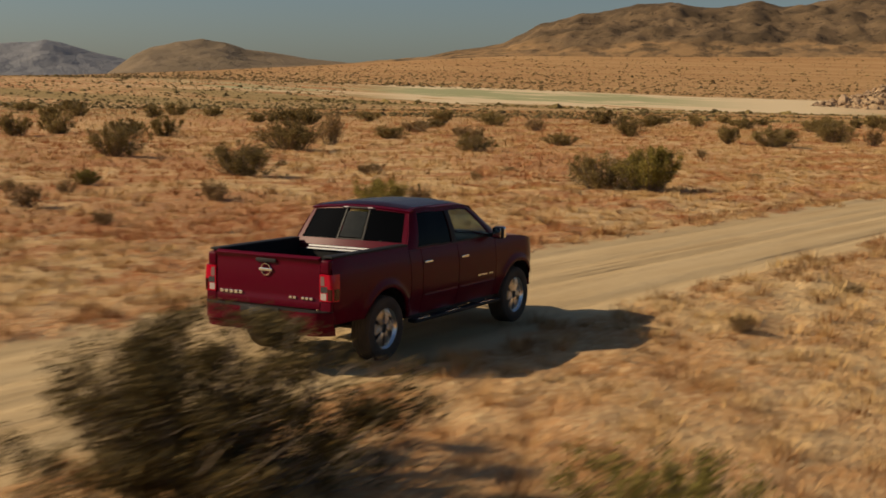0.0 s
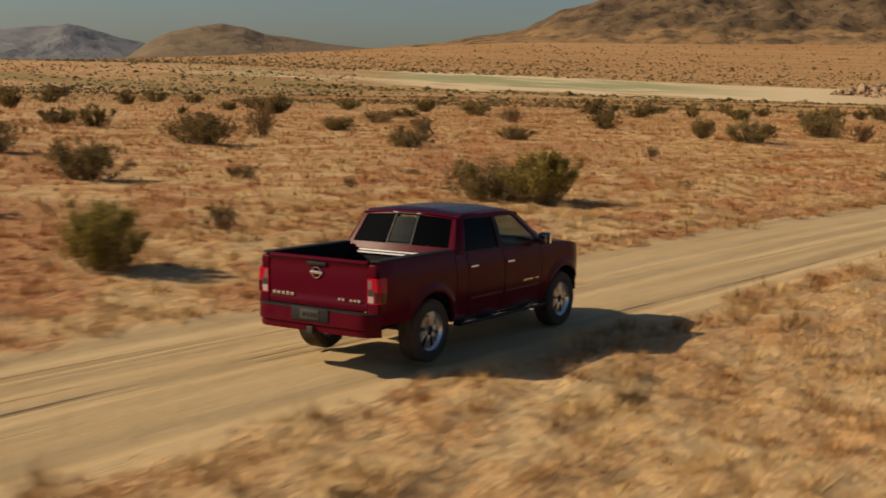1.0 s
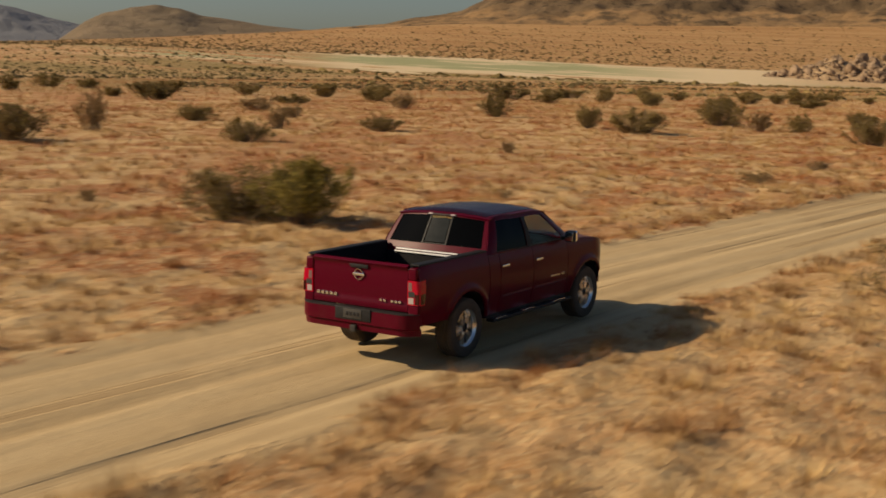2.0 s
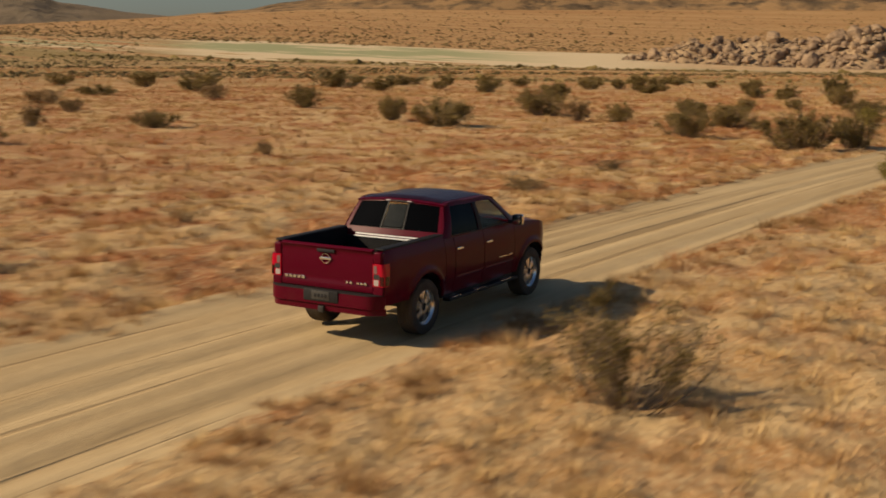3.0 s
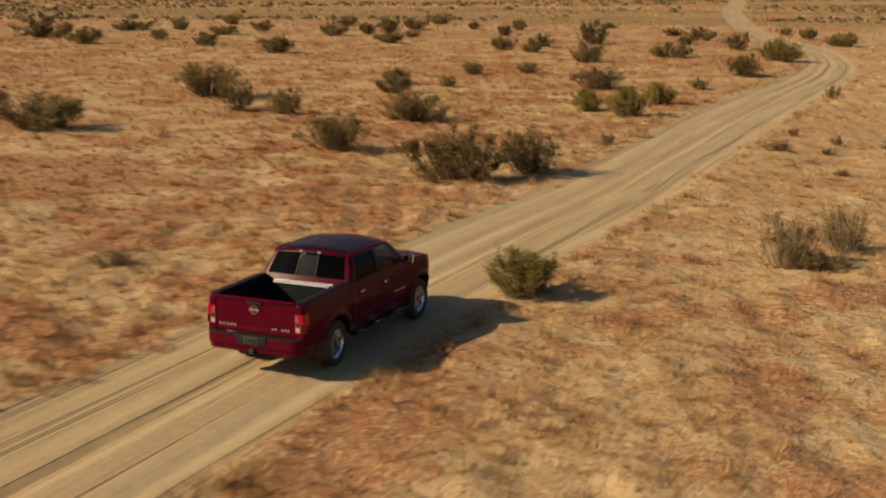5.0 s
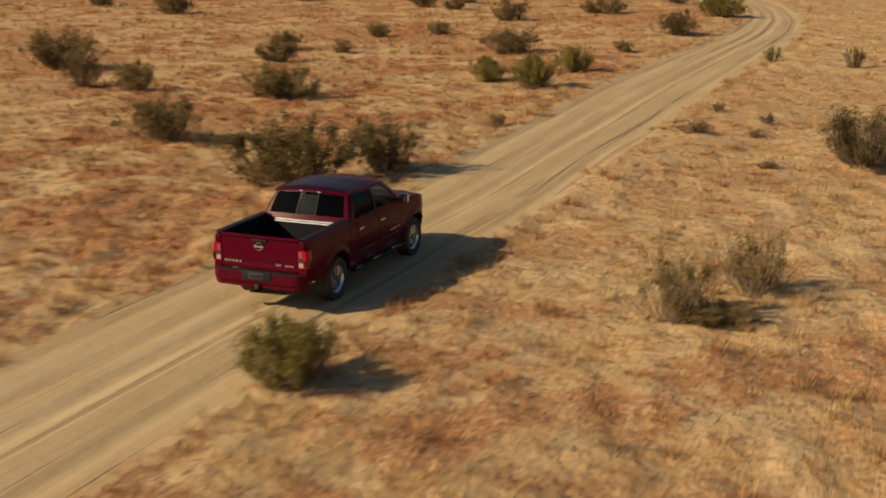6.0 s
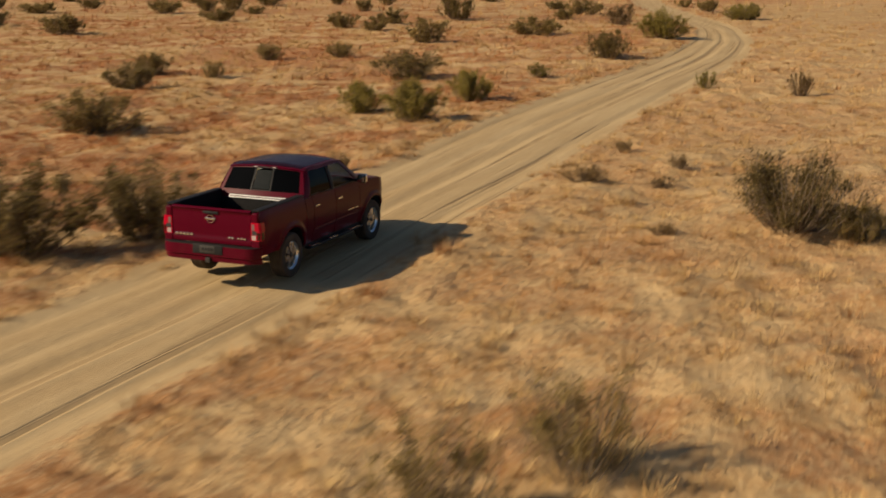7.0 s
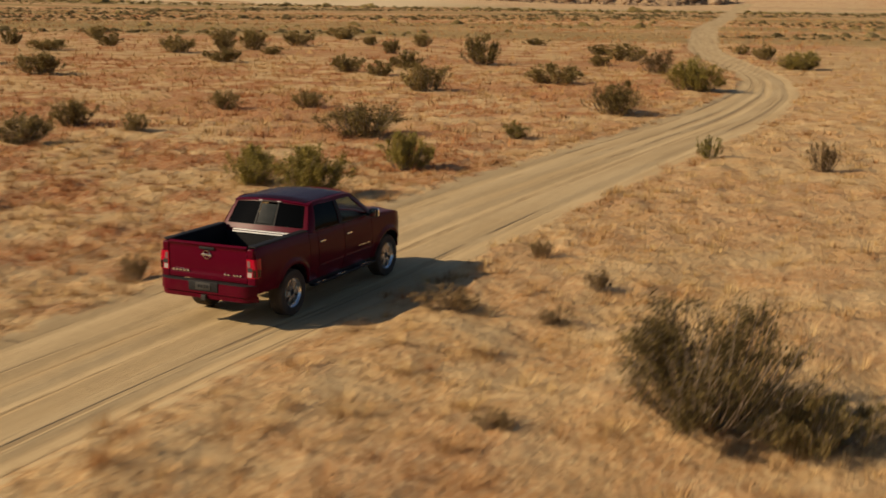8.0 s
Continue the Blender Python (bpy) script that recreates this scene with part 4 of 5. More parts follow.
def build_truck():
    truck = new("pickup_truck")
    tagged(truck, "dark red crew-cab pickup truck driving along the dirt track", "pickup truck")

    def P(name, bm, material, label="", parent=truck, smooth=True):
        return part(name, bm, material, parent, label, smooth)

    # lower body
    handles = []
    for s in (-1, 1):
        P("bed_side", side_panel(-1.13, 0.553, s), PAINT)
        P("cab_corner", side_panel(0.565, 0.848, s), PAINT)
        rear = P("rear_door", side_panel(0.86, 1.795, s), PAINT)
        front = P("front_door", side_panel(1.807, 2.868, s), PAINT)
        fender = P("front_fender", side_panel(2.88, 4.36, s), PAINT)
        for door, x, z in ((rear, 0.955, 1.185), (front, 1.925, 1.165)):
            bm = block(x - 0.095, x + 0.095, s * (side_y(x, z) + 0.018), s * (side_y(x, z) + 0.042), z - 0.017, z + 0.017, 0.010)
            block(x - 0.085, x - 0.055, s * (side_y(x, z) - 0.01), s * (side_y(x, z) + 0.03), z - 0.012, z + 0.012, 0.004, bm)
            block(x + 0.055, x + 0.085, s * (side_y(x, z) - 0.01), s * (side_y(x, z) + 0.03), z - 0.012, z + 0.012, 0.004, bm)
            P("door_handle", bm, CHROME, "chrome door handle", door)
        for door, a, b in ((rear, 0.90, 1.75), (front, 1.85, 2.83)):
            P("door_trim", sheet(lambda u, v: (u, s * (side_y(u, 0.735 + v) + 0.006 + 0.006 * (v < 0.01)), 0.735 + v), np.linspace(a, b, 8), (0.0, 0.012, 0.03), 0.004), PAINT, "body-coloured door moulding", door)
        # badge on the fender, as plain bars
        for k in range(8):
            x = 2.36 + k * 0.055
            if k == 5:
                continue
            P("badge_bar", block(x - 0.019, x + 0.019, s * (side_y(x, 0.845) + 0.001), s * (side_y(x, 0.845) + 0.006), 0.833, 0.857, 0.002), ALLOY, "small bright badge bar", front)
        for ax in AXLES:
            liner = sheet(lambda a, v: (ax + (ARCH_R - 0.004) * math.cos(a), s * (0.60 + 0.36 * v), 0.42 + (ARCH_R - 0.004) * math.sin(a)), np.linspace(0.40, math.pi - 0.40, 20), (0, 0.5, 1), 0.01)
            P("wheel_arch_liner", liner, BLACK, "black wheel arch liner")
        step = block(0.62, 2.95, s * 0.90, s * 1.04, 0.40, 0.45, 0.02, None, 3)
        board = P("running_board", step, BLACK, "black running board")
        for x0, x1 in ((0.70, 1.00), (1.45, 1.80), (2.35, 2.75)):
            P("step_pad", block(x0, x1, s * 0.945, s * 1.035, 0.449, 0.456, 0.003), ALLOY, "bright ribbed step pad", board)
        for x in (0.9, 2.6):
            P("bracket", block(x - 0.03, x + 0.03, s * 0.70, s * 0.93, 0.40, 0.50, 0.008), STEEL, "", board)
        P("sill", block(0.56, 2.95, s * 0.78, s * 0.93, 0.45, 0.56, 0.02), BLACK, "dark sill")

    # bed
    P("bed_floor", block(-1.11, 0.56, -0.80, 0.80, 0.88, 0.91, 0.004), LINER, "black bed liner floor")
    for k in range(9):
        P("floor_rib", block(-1.09, 0.54, -0.70 + k * 0.175 - 0.03, -0.70 + k * 0.175 + 0.03, 0.91, 0.922, 0.004), LINER)
    for s in (-1, 1):
        P("bed_wall", block(-1.11, 0.55, s * 0.80, s * 0.835, 0.88, 1.42, 0.008), LINER, "black bed liner wall")
        P("bed_rail_cap", block(-1.12, 0.555, s * 0.80, s * 0.945, 1.415, 1.442, 0.012), BLACK, "black plastic bed rail cap")
        hump = revolve([(0.0, 0.0), (0.50, 0.0), (0.50, s * 0.25), (0.0, s * 0.25)], 28)
        hump.transform(Matrix.Translation((0, s * 0.56, 0.50)))
        for v in hump.verts:
            v.co.z = max(v.co.z, 0.885)
        P("wheel_hump", hump, LINER, "black wheel hump in the bed")
    P("bed_headboard", block(0.515, 0.56, -0.80, 0.80, 0.88, 1.30, 0.008), LINER, "black bed headboard")
    P("cab_back_panel", block(0.565, 0.60, -0.885, 0.885, 1.05, 1.364, 0.008), PAINT, "dark red cab back below the window")
    for z in (1.298, 1.332):
        P("headboard_rail", block(0.485 + z - 1.298, 0.53 + z - 1.298, -0.63, 0.63, z, z + 0.020, 0.006), SUNLIT_WHITE, "bed headboard rail coloured white for the sunlight on it")

    # tailgate
    def gate(u, v):
        z = 0.80 + 0.60 * v
        x = -1.165 - 0.018 * math.sin(math.pi * min(1, v * 1.1)) - 0.035 * max(0, (v - 0.90) / 0.10) ** 1.5 - 0.012 * (v < 0.16)
        return (x + 0.012 * abs(u / 0.80) ** 3, u, z)
    bm = sheet(gate, np.linspace(-0.795, 0.795, 25), [0, 0.03, 0.14, 0.17, 0.3, 0.45, 0.6, 0.72, 0.82, 0.88, 0.92, 0.96, 1.0], 0.0)
    bmesh.ops.recalc_face_normals(bm, faces=bm.faces)
    bmesh.ops.solidify(bm, geom=bm.faces[:], thickness=0.055)
    tail = P("tailgate", bm, PAINT, "dark red tailgate with a spoiler lip")
    P("tailgate_cap", block(-1.20, -1.105, -0.79, 0.79, 1.398, 1.412, 0.005), PAINT, "", tail)
    P("handle_recess", block(-1.196, -1.17, -0.155, 0.155, 1.322, 1.372, 0.012), BLACK, "black tailgate handle", tail)
    ring = bmesh.new()
    n = 28
    prof = [(0.060, 0.0), (0.066, 0.012), (0.076, 0.012), (0.082, 0.0)]
    rings = [[ring.verts.new((-1.187 - d, r * math.cos(6.28319 * k / n), 1.235 + r * math.sin(6.28319 * k / n))) for r, d in prof] for k in range(n)]
    for k in range(n):
        a, b = rings[k], rings[(k + 1) % n]
        for j in range(3):
            ring.faces.new((a[j], a[j + 1], b[j + 1], b[j]))
    block(-1.20, -1.186, -0.10, 0.10, 1.217, 1.253, 0.006, ring)
    P("emblem", ring, CHROME, "round chrome emblem with a cross bar", tail)
    for k in range(5):
        y = 0.70 - k * 0.075
        P("badge_bar", block(-1.192, -1.172, y - 0.027, y + 0.027, 0.905, 0.945, 0.003), CHROME, "bright badge bar", tail)
    for k in range(6):
        if k == 2:
            continue
        y = -0.37 - k * 0.062
        P("badge_bar", block(-1.192, -1.172, y - 0.022, y + 0.022, 0.91, 0.94, 0.003), CHROME, "bright badge bar", tail)

    # tail lamps wrap round the corner
    for s in (-1, 1):
        def lamp(u, v, s=s, grow=0.0):
            z = 0.905 + 0.325 * v
            r = side_y(-1.0, z)
            if u < 0.5:
                y, x = 0.803 + (r - 0.055 - 0.803) * u * 2, -1.178
            else:
                a = (u - 0.5) * 2
                y = r - 0.055 + 0.055 * min(1, math.sin(min(1, a * 2.2) * math.pi / 2)) + 0.004
                x = -1.178 + 0.055 * (1 - math.cos(min(1, a * 2.2) * math.pi / 2)) + max(0, a - 0.4545) * 0.20 * (0.7 + 0.3 * v)
            return (x - 0.006 - grow, s * (y + grow), z)
        bm = sheet(lamp, np.linspace(0, 1, 20), np.linspace(0, 1, 8))
        bmesh.ops.recalc_face_normals(bm, faces=bm.faces)
        bmesh.ops.solidify(bm, geom=bm.faces[:], thickness=0.05)
        lens = P("tail_lamp", bm, RED_LENS, "red wrap-round tail lamp")
        for u0, u1, v0, v1, m in ((0.05, 0.34, 0.05, 0.30, WHITE_LENS), (0.05, 0.26, 0.58, 0.92, SMOKED_LENS), (0.05, 0.40, 0.33, 0.55, DARK_ALLOY), (0.42, 0.98, 0.04, 0.46, DARK_RED)):
            bm = sheet(lambda u, v: lamp(u, v, s, 0.003), np.linspace(u0, u1, 5), np.linspace(v0, v1, 4), 0.002)
            P("lens", bm, m, "clear lamp segment" if m is WHITE_LENS else "smoked lamp segment", lens)

        P("bed_corner", block(-1.172, -1.08, s * 0.80, s * 0.965, 0.62, 0.903, 0.02, None, 3), PAINT, "dark red lower bed corner")
        P("bed_corner", block(-1.172, -1.08, s * 0.80, s * 0.935, 1.228, 1.395, 0.025, None, 3), PAINT, "dark red upper bed corner")

    # rear bumper
    def bumper(u, v, grow=0.0):
        y = u
        bend = 0.16 * max(0, (abs(u) - 0.72) / 0.26) ** 2.2
        z = 0.49 + 0.295 * v
        return (-1.315 + bend + 0.03 * (v - 0.5) ** 2 + 0.03 * (v < 0.3), y, z)
    bm = sheet(bumper, np.linspace(-0.985, 0.985, 31), [0, 0.08, 0.28, 0.34, 0.6, 0.9, 1.0])
    bmesh.ops.recalc_face_normals(bm, faces=bm.faces)
    bmesh.ops.solidify(bm, geom=bm.faces[:], thickness=0.03)
    bump = P("rear_bumper", bm, PAINT, "dark red rear bumper")
    pad = sheet(lambda u, v: (-1.31 + 0.14 * v + (0.16 * max(0, (abs(u) - 0.72) / 0.26) ** 2.2) * (1 - v), u, 0.787), np.linspace(-0.975, 0.975, 31), (0, 0.5, 1), 0.012)
    P("bumper_step_pad", pad, BLACK, "black bumper step pad", bump)
    P("plate_recess", block(-1.328, -1.29, -0.30, 0.30, 0.625, 0.80, 0.015), BLACK, "black plate recess", bump)
    P("number_plate", block(-1.334, -1.322, -0.155, 0.155, 0.65, 0.78, 0.004), PLATE, "dark plain number plate", bump)
    for k in range(4):
        P("plate_bar", block(-1.337, -1.333, -0.115 + k * 0.06, -0.075 + k * 0.06, 0.69, 0.74, 0.001), BLACK, "plain bar", bump)
    P("hitch", block(-1.33, -1.05, -0.045, 0.045, 0.47, 0.56, 0.006), STEEL, "steel tow hitch")
    P("lower_valance", block(-1.27, -1.10, -0.55, 0.55, 0.53, 0.575, 0.01), BLACK, "black bumper valance")

    # cab upper: side frames with window openings
    bot = [0.575, 0.80, 1.70, 1.80, 2.86, 3.12]
    top = [0.87, 0.99, 1.68, 1.77, 2.22, 2.42]
    lineu = [0.0, 0.10, 0.44, 0.49, 0.90, 1.0]
    vs = [0.0, 0.07, 0.88, 1.0]
    for s in (-1, 1):
        def face(u, v, s=s):
            xb, xt = np.interp(u, lineu, bot), np.interp(u, lineu, top)
            z = 1.345 + 0.015 * (u < 0.3) + (1.868 - 1.345) * v - 0.05 * v * max(0, (u - 0.78) / 0.22) ** 2 - 0.03 * v * max(0, (0.12 - u) / 0.12)
            y = 0.950 - 0.165 * v + 0.045 * 4 * v * (1 - v) * 0.5 - 0.035 * max(0, (0.06 - u) / 0.06) - 0.05 * max(0, (u - 0.94) / 0.06)
            return (float(xb + (xt - xb) * v), s * float(y), float(z))
        frame_ob = P("cab_frame", cells(face, lineu, vs, {(1, 1), (3, 1)}, Vector((0, s, 0)), 0, 0.03), PAINT, "dark red cab side frame")
        inn = Vector((0, -s * 0.012, 0))
        w1 = P("rear_door_window", pane(face, 0.10, 0.44, 0.07, 0.88, inn), TINT, "dark privacy glass")
        w2 = P("front_door_window", pane(face, 0.49, 0.90, 0.07, 0.88, inn), CLEAR, "clear door glass")
        P("window_seal", sheet(lambda u, v: Vector(face(u, v)) + Vector((0, s * 0.004, 0)), np.linspace(0.10, 0.90, 14), (0.035, 0.07), 0.006), BLACK, "black window seal", frame_ob)
        P("pillar_trim", sheet(lambda u, v: Vector(face(u, v)) + Vector((0, s * 0.003, 0)), np.linspace(0.437, 0.493, 4), np.linspace(0.07, 0.88, 6), 0.005), BLACK, "black pillar trim", frame_ob)
        # mirror
        arm = block(2.70, 2.78, s * 0.94, s * 1.06, 1.36, 1.42, 0.02)
        mirror = P("mirror", arm, BLACK, "door mirror with chrome cap")
        P("mirror_housing", block(2.665, 2.80, s * 1.03, s * 1.20, 1.345, 1.515, 0.045, None, 4), BLACK, "", mirror)
        P("mirror_cap", block(2.715, 2.812, s * 1.028, s * 1.205, 1.343, 1.518, 0.044, None, 4), CHROME, "chrome mirror cap", mirror)
        P("mirror_glass", block(2.659, 2.667, s * 1.05, s * 1.185, 1.365, 1.50, 0.003), plain("mirror_glass", (0.9, 0.9, 0.9), 0.02, 1.0), "mirror glass", mirror)

    # cab back
    def back(u, v):
        y = (0.5 - u) * 2
        half = 0.90 - 0.125 * v
        bow = 0.05 * (1 - y * y)
        z = 1.36 + (1.842 - 1.36) * v + 0.045 * v * (1 - y * y)
        return (0.575 - bow + (0.87 - 0.575) * v, y * half, z)
    bu, bv = [0.0, 0.04, 0.36, 0.39, 0.61, 0.64, 0.96, 1.0], [0.0, 0.17, 0.93, 1.0]
    rearf = P("cab_back", cells(back, bu, bv, {(1, 1), (2, 1), (3, 1), (4, 1), (5, 1)}, Vector((-1, 0, 0)), 0, 0.025), PAINT, "dark red panel round the rear window")
    ins = Vector((0.012, 0, 0))
    win = P("rear_window", pane(back, 0.04, 0.96, 0.17, 0.20, ins), BLACK, "three-part rear window")
    P("pane", pane(back, 0.04, 0.375, 0.17, 0.93, ins), TINT, "dark privacy glass", win)
    P("pane", pane(back, 0.625, 0.96, 0.17, 0.93, ins), TINT, "dark privacy glass", win)
    P("pane", pane(back, 0.395, 0.605, 0.22, 0.86, ins), plain("smoked_glass", (0.015, 0.017, 0.016), 0.12, 0, 0.3, 5, 0.15), "smoked sliding pane", win)
    for u in (0.375, 0.61):
        P("window_bar", sheet(lambda a, b: Vector(back(a, b)) + Vector((0.006, 0, 0)), (u, u + 0.015), np.linspace(0.17, 0.93, 6), 0.012), BLACK, "black window bar", win)
    P("brake_lamp", sheet(lambda a, b: Vector(back(a, b)) + Vector((-0.010, 0, 0)), np.linspace(0.33, 0.67, 9), (0.945, 0.985), 0.012), BLACK, "black high brake lamp", rearf)
    for u in (0.35, 0.60):
        P("brake_lens", sheet(lambda a, b: Vector(back(a, b)) + Vector((-0.014, 0, 0)), (u, u + 0.05), (0.95, 0.98), 0.004), WHITE_LENS, "clear lamp lens", rearf)

    # windscreen
    def screen(u, v):
        y = (0.5 - u) * 2
        half = 0.895 - 0.135 * v
        return (3.12 + 0.18 * (1 - y * y) + (2.42 - 3.12 + 0.03) * v - 0.05 * v * (1 - y * y), y * half, 1.345 + (1.82 - 1.345) * v + 0.05 * v * (1 - y * y))
    P("windscreen_frame", cells(screen, [0, 0.05, 0.95, 1.0], [0, 0.07, 0.93, 1.0], {(1, 1)}, Vector((1, 0, 0)), 0, 0.02, 6), PAINT, "dark red windscreen surround")
    P("windscreen", pane(screen, 0.05, 0.95, 0.07, 0.93, Vector((-0.01, 0, -0.004))), CLEAR, "clear windscreen")

    # roof
    def roof(u, v):
        y = (v - 0.5) * 2
        x = 0.84 + (2.45 - 0.84) * u + 0.05 * (u - 0.5) * 2 * (1 - y * y) * 0.8
        e = 1.862 - 0.045 * max(0, (u - 0.72) / 0.28) ** 2 - 0.022 * max(0, (0.12 - u) / 0.12) ** 2
        dome = 0.072 * (1 - abs(y) ** 2.6) * (1 - max(0, (u - 0.6) / 0.4) ** 2 * 0.45) * (0.55 + 0.45 * min(1, u / 0.10))
        rib = 0.006 * math.exp(-((abs(y) - 0.55) / 0.07) ** 2)
        return (x, y * 0.795, e + dome - rib)
    P("roof", sheet(roof, np.linspace(0, 1, 22), np.linspace(0, 1, 26), 0.02), PAINT, "dark red cab roof")
    # added sheet that darkens the red roof as a sky reflection would
    P("roof_panel", sheet(lambda u, v: Vector(roof(0.03 + 0.90 * u, 0.05 + 0.90 * v)) + Vector((0, 0, 0.004)), np.linspace(0, 1, 14), np.linspace(0, 1, 16), 0.006), ROOF_SHEET, "added dark glossy sheet for the dim sky reflection on the roof")

    # bonnet and front
    def hood(u, v):
        y = (v - 0.5) * 2
        x = 2.98 + 1.46 * u - 0.10 * u * y * y
        z = top_edge(min(4.36, x)) + 0.01 + 0.05 * (1 - y * y) * (1 - 0.5 * u) + 0.02 * math.exp(-((abs(y) - 0.55) / 0.12) ** 2) - 0.03 * max(0, (u - 0.93) / 0.07)
        return (x, y * (side_y(min(x, 4.36), 1.36) - 0.012), z)
    P("bonnet", sheet(hood, np.linspace(0, 1, 20), np.linspace(0, 1, 23), 0.02), PAINT, "dark red bonnet")
    P("cowl", block(2.95, 3.20, -0.86, 0.86, 1.28, 1.335, 0.02), BLACK, "black windscreen cowl")
    P("grille", block(4.33, 4.50, -0.52, 0.52, 0.72, 1.09, 0.04), BLACK, "black grille")
    for s in (-1, 1):
        P("head_lamp", block(4.22, 4.46, s * 0.53, s * 0.75, 0.86, 1.07, 0.05, None, 3), WHITE_LENS, "clear head lamp")
        P("fender_corner", block(4.20, 4.44, s * 0.55, s * 0.76, 0.66, 0.88, 0.06, None, 3), PAINT, "dark red front corner")
    P("front_bumper", sheet(lambda u, v: (4.56 - 0.30 * abs(u / 0.84) ** 3, u, 0.48 + 0.30 * v), np.linspace(-0.84, 0.84, 21), np.linspace(0, 1, 4), 0.05), PAINT, "dark red front bumper")
    P("inner_bay", block(2.9, 4.34, -0.78, 0.78, 0.55, 1.18, 0.05), STEEL, "dark engine bay")

    # chassis
    P("floor_pan", block(0.55, 2.95, -0.85, 0.85, 0.46, 0.52, 0.02), STEEL, "dark floor pan")
    for s in (-1, 1):
        P("chassis_rail", block(-1.12, 4.3, s * 0.42, s * 0.54, 0.50, 0.64, 0.01), STEEL, "dark chassis rail")
    axle = revolve([(0.0, -0.75), (0.05, -0.75), (0.05, -0.15), (0.15, -0.08), (0.15, 0.08), (0.05, 0.15), (0.05, 0.75), (0.0, 0.75)], 16)
    axle.transform(Matrix.Translation((0, 0, 0.42)))
    P("rear_axle", axle, STEEL, "dark rear axle")
    ax2 = revolve([(0.0, -0.75), (0.04, -0.75), (0.04, 0.75), (0.0, 0.75)], 12)
    ax2.transform(Matrix.Translation((3.55, 0, 0.42)))
    P("front_axle", ax2, STEEL, "dark front axle")
    pipe = revolve([(0.034, 0.0), (0.040, 0.0), (0.040, 0.32), (0.034, 0.32)], 16)
    pipe.transform(Matrix.Translation((-1.24, -0.72, 0.52)) @ pose(0, 0, 0, 0, 0, -75))
    P("exhaust_tip", pipe, CHROME, "chrome exhaust tip")
    muff = block(-0.95, 0.5, -0.40, -0.15, 0.40, 0.56, 0.06, None, 3)
    P("silencer", muff, STEEL, "dark exhaust silencer")
    spare = revolve([(0.0, -0.10), (0.30, -0.12), (0.37, -0.08), (0.38, 0.08), (0.30, 0.12), (0.0, 0.10)], 32)
    spare.transform(Matrix.Translation((-0.72, 0.05, 0.68)) @ pose(0, 0, 0, 90, 0, 0))
    P("spare_wheel", spare, RUBBER, "spare wheel slung under the bed")

    # cabin
    P("dashboard", block(2.62, 3.02, -0.80, 0.80, 1.02, 1.34, 0.08, None, 3), CABIN, "dark dashboard")
    for y in (-0.40, 0.40):
        bm = block(1.72, 2.30, y - 0.26, y + 0.26, 0.78, 0.96, 0.07, None, 3)
        back_ = block(-0.07, 0.07, y - 0.25, y + 0.25, 0.0, 0.62, 0.06, None, 3)
        back_.transform(Matrix.Translation((1.74, 0, 0.90)) @ pose(0, 0, 0, 0, -14, 0))
        me = bpy.data.meshes.new("tmp")
        back_.to_mesh(me)
        bm.from_mesh(me)
        back_.free()
        block(1.54, 1.63, y - 0.13, y + 0.13, 1.52, 1.70, 0.04, bm, 3)
        P("front_seat", bm, CABIN, "grey front seat with headrest")
    bm = block(0.90, 1.40, -0.70, 0.70, 0.80, 0.98, 0.07, None, 3)
    block(0.74, 0.90, -0.70, 0.70, 0.90, 1.46, 0.06, bm, 3)
    for y in (-0.45, 0.45):
        block(0.76, 0.84, y - 0.12, y + 0.12, 1.47, 1.60, 0.03, bm, 3)
    P("rear_bench", bm, CABIN, "grey rear bench with headrests")
    wheel_ring = revolve([(0.165 + 0.016 * math.cos(a), 0.016 * math.sin(a)) for a in np.linspace(0, 6.2832, 9)], 28)
    block(-0.15, 0.15, -0.012, 0.012, -0.025, 0.025, 0.01, wheel_ring)
    wheel_ring.transform(Matrix.Translation((2.50, 0.40, 1.24)) @ pose(0, 0, 0, 0, 25, 0) @ pose(0, 0, 0, 0, 0, 90))
    P("steering_wheel", wheel_ring, BLACK, "black steering wheel")
    P("cab_back_wall", block(0.60, 0.64, -0.86, 0.86, 0.55, 1.35, 0.01), CABIN, "dark cab back wall")

    wheels = []
    for ax in AXLES:
        for s in (-1, 1):
            w = wheel_parts("wheel", truck, s, ax)
            wheels.append((w, ax, s * 0.845))
    return truck, wheels


TRUCK, WHEELS = build_truck()

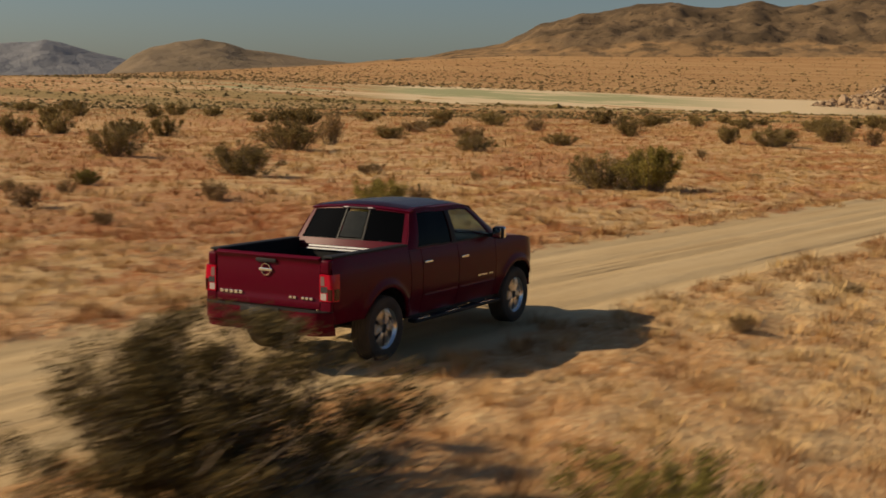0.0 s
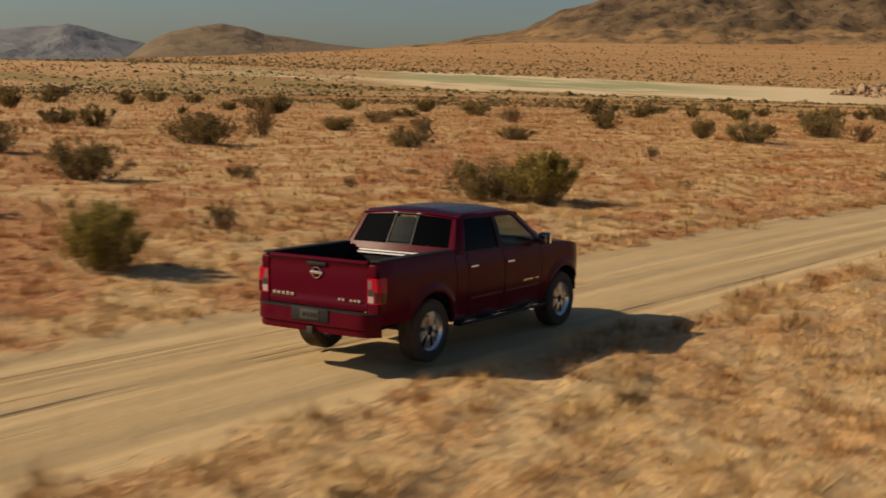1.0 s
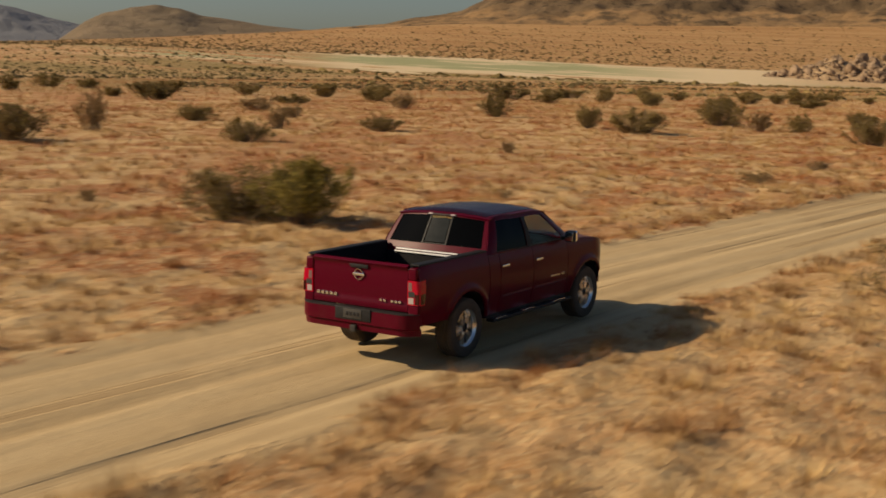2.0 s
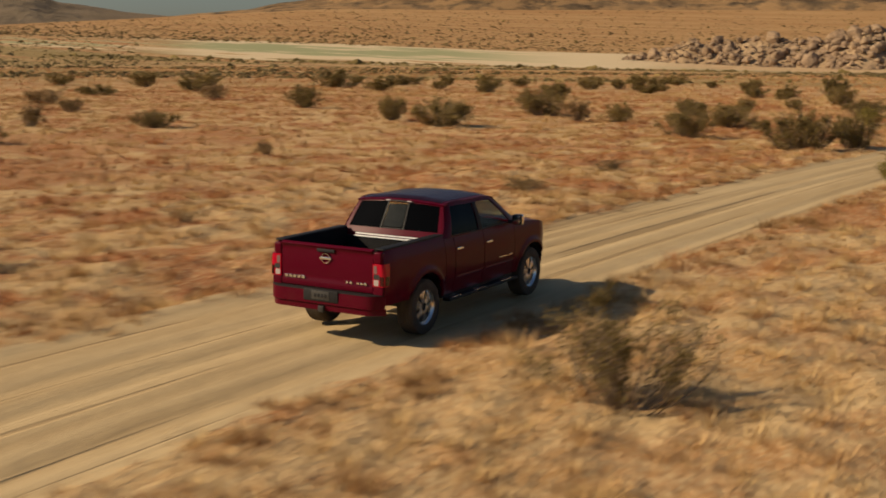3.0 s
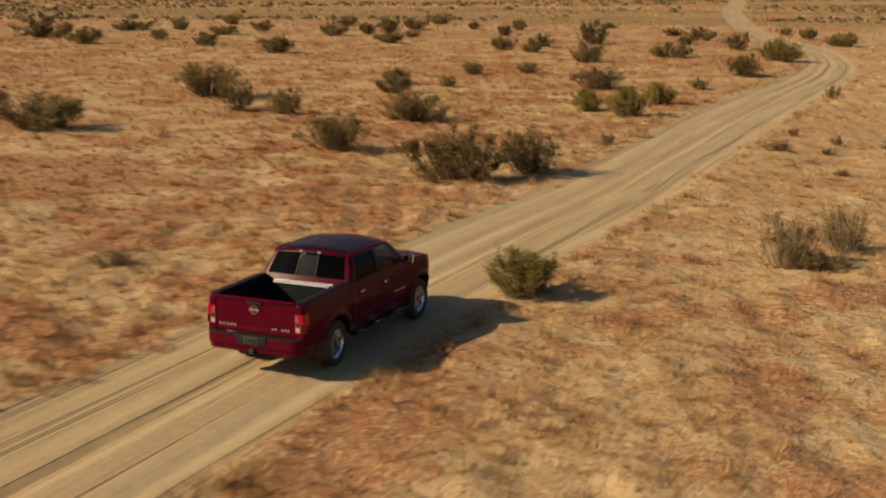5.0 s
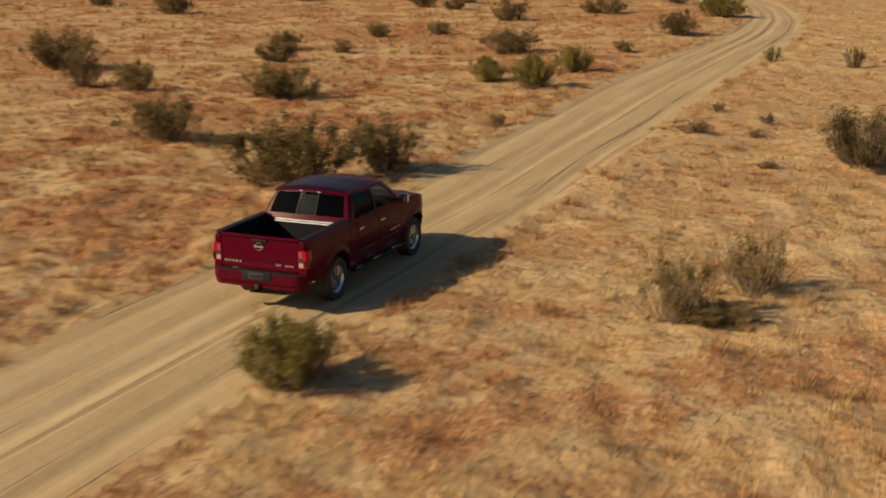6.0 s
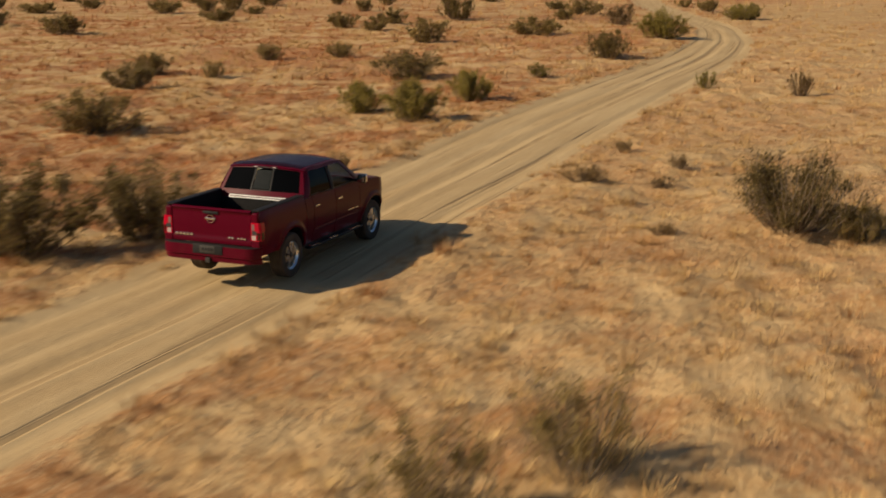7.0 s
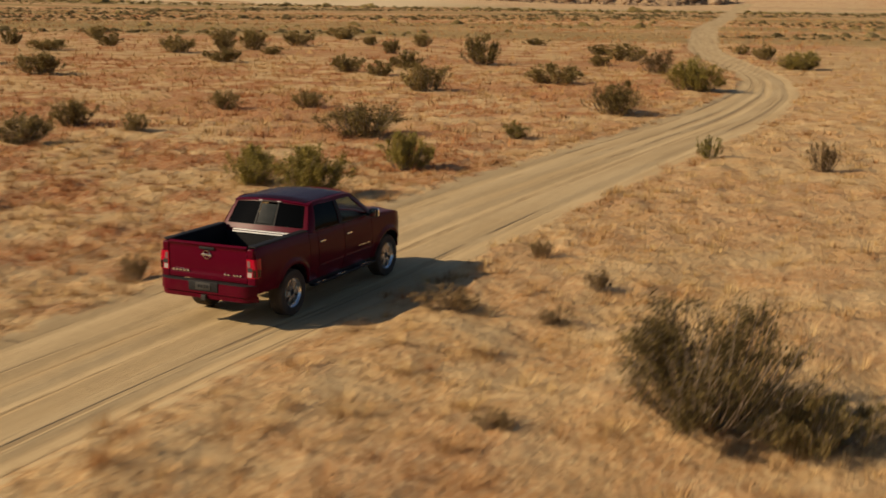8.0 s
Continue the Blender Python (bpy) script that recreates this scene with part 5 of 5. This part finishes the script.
TRUCK_ROWS = [
    (0.0, -0.142, -4.903, 0.001, 0.857, -0.11, -0.47),
    (0.5, 0.000, 0.000, 0.003, 0.008, -0.18, -0.62),
    (1.0, 0.292, 5.073, 0.002, -1.077, -0.54, -0.73),
    (1.2, 0.453, 7.163, -0.015, -1.575, -0.11, -0.48),
    (2.3, 1.535, 18.855, -0.000, -4.575, 0.33, -0.16),
    (2.5, 1.741, 21.005, 0.001, -4.920, -0.21, 0.01),
    (3.0, 2.248, 26.348, 0.008, -5.647, 0.48, 0.34),
    (3.5, 2.820, 31.669, -0.002, -5.885, -1.90, 0.82),
    (4.0, 3.415, 37.009, -0.018, -6.457, 0.18, -0.23),
    (4.5, 4.047, 42.433, 0.013, -7.246, 0.94, -0.46),
    (4.7, 4.316, 44.586, 0.000, -7.484, 0.00, 0.00),
    (5.8, 5.841, 56.218, 0.003, -8.167, -0.04, -0.02),
    (6.0, 6.112, 58.232, -0.021, -8.283, -0.03, 0.37),
    (6.5, 6.777, 63.153, -0.000, -8.564, 2.04, 0.93),
    (7.0, 7.476, 67.993, 0.033, -8.317, -0.84, 0.69),
    (7.5, 8.197, 72.748, -0.039, -8.097, -0.28, 0.31),
    (8.0, 8.999, 77.648, 0.017, -8.301, 0.17, 0.06),
]


def motions():
    """The truck's way along the track, and its wheels' roll."""
    mid = pose(1.78, 0, 0.4)
    rows = []
    for t, x, y, z, yaw, pitch, lean in TRUCK_ROWS:
        m = pose(x, y, z, 0, 0, yaw + 90) @ mid @ pose(0, 0, 0, 0, -pitch, 0) @ pose(0, 0, 0, lean, 0, 0) @ mid.inverted()
        rows.append((t, m))
    walk(TRUCK, rows)
    ts = [r[0] for r in TRUCK_ROWS]
    way = np.concatenate([[0], np.cumsum([math.hypot(b[1] - a[1], b[2] - a[2]) for a, b in zip(TRUCK_ROWS, TRUCK_ROWS[1:])])])
    for w, ax, y in WHEELS:
        spin = []
        for k in range(241):
            t = k / 30
            spin.append((t, pose(ax, y, WHEEL_R, 0, math.degrees(np.interp(t, ts, way) / WHEEL_R), 0)))
        walk(w, spin)


motions()
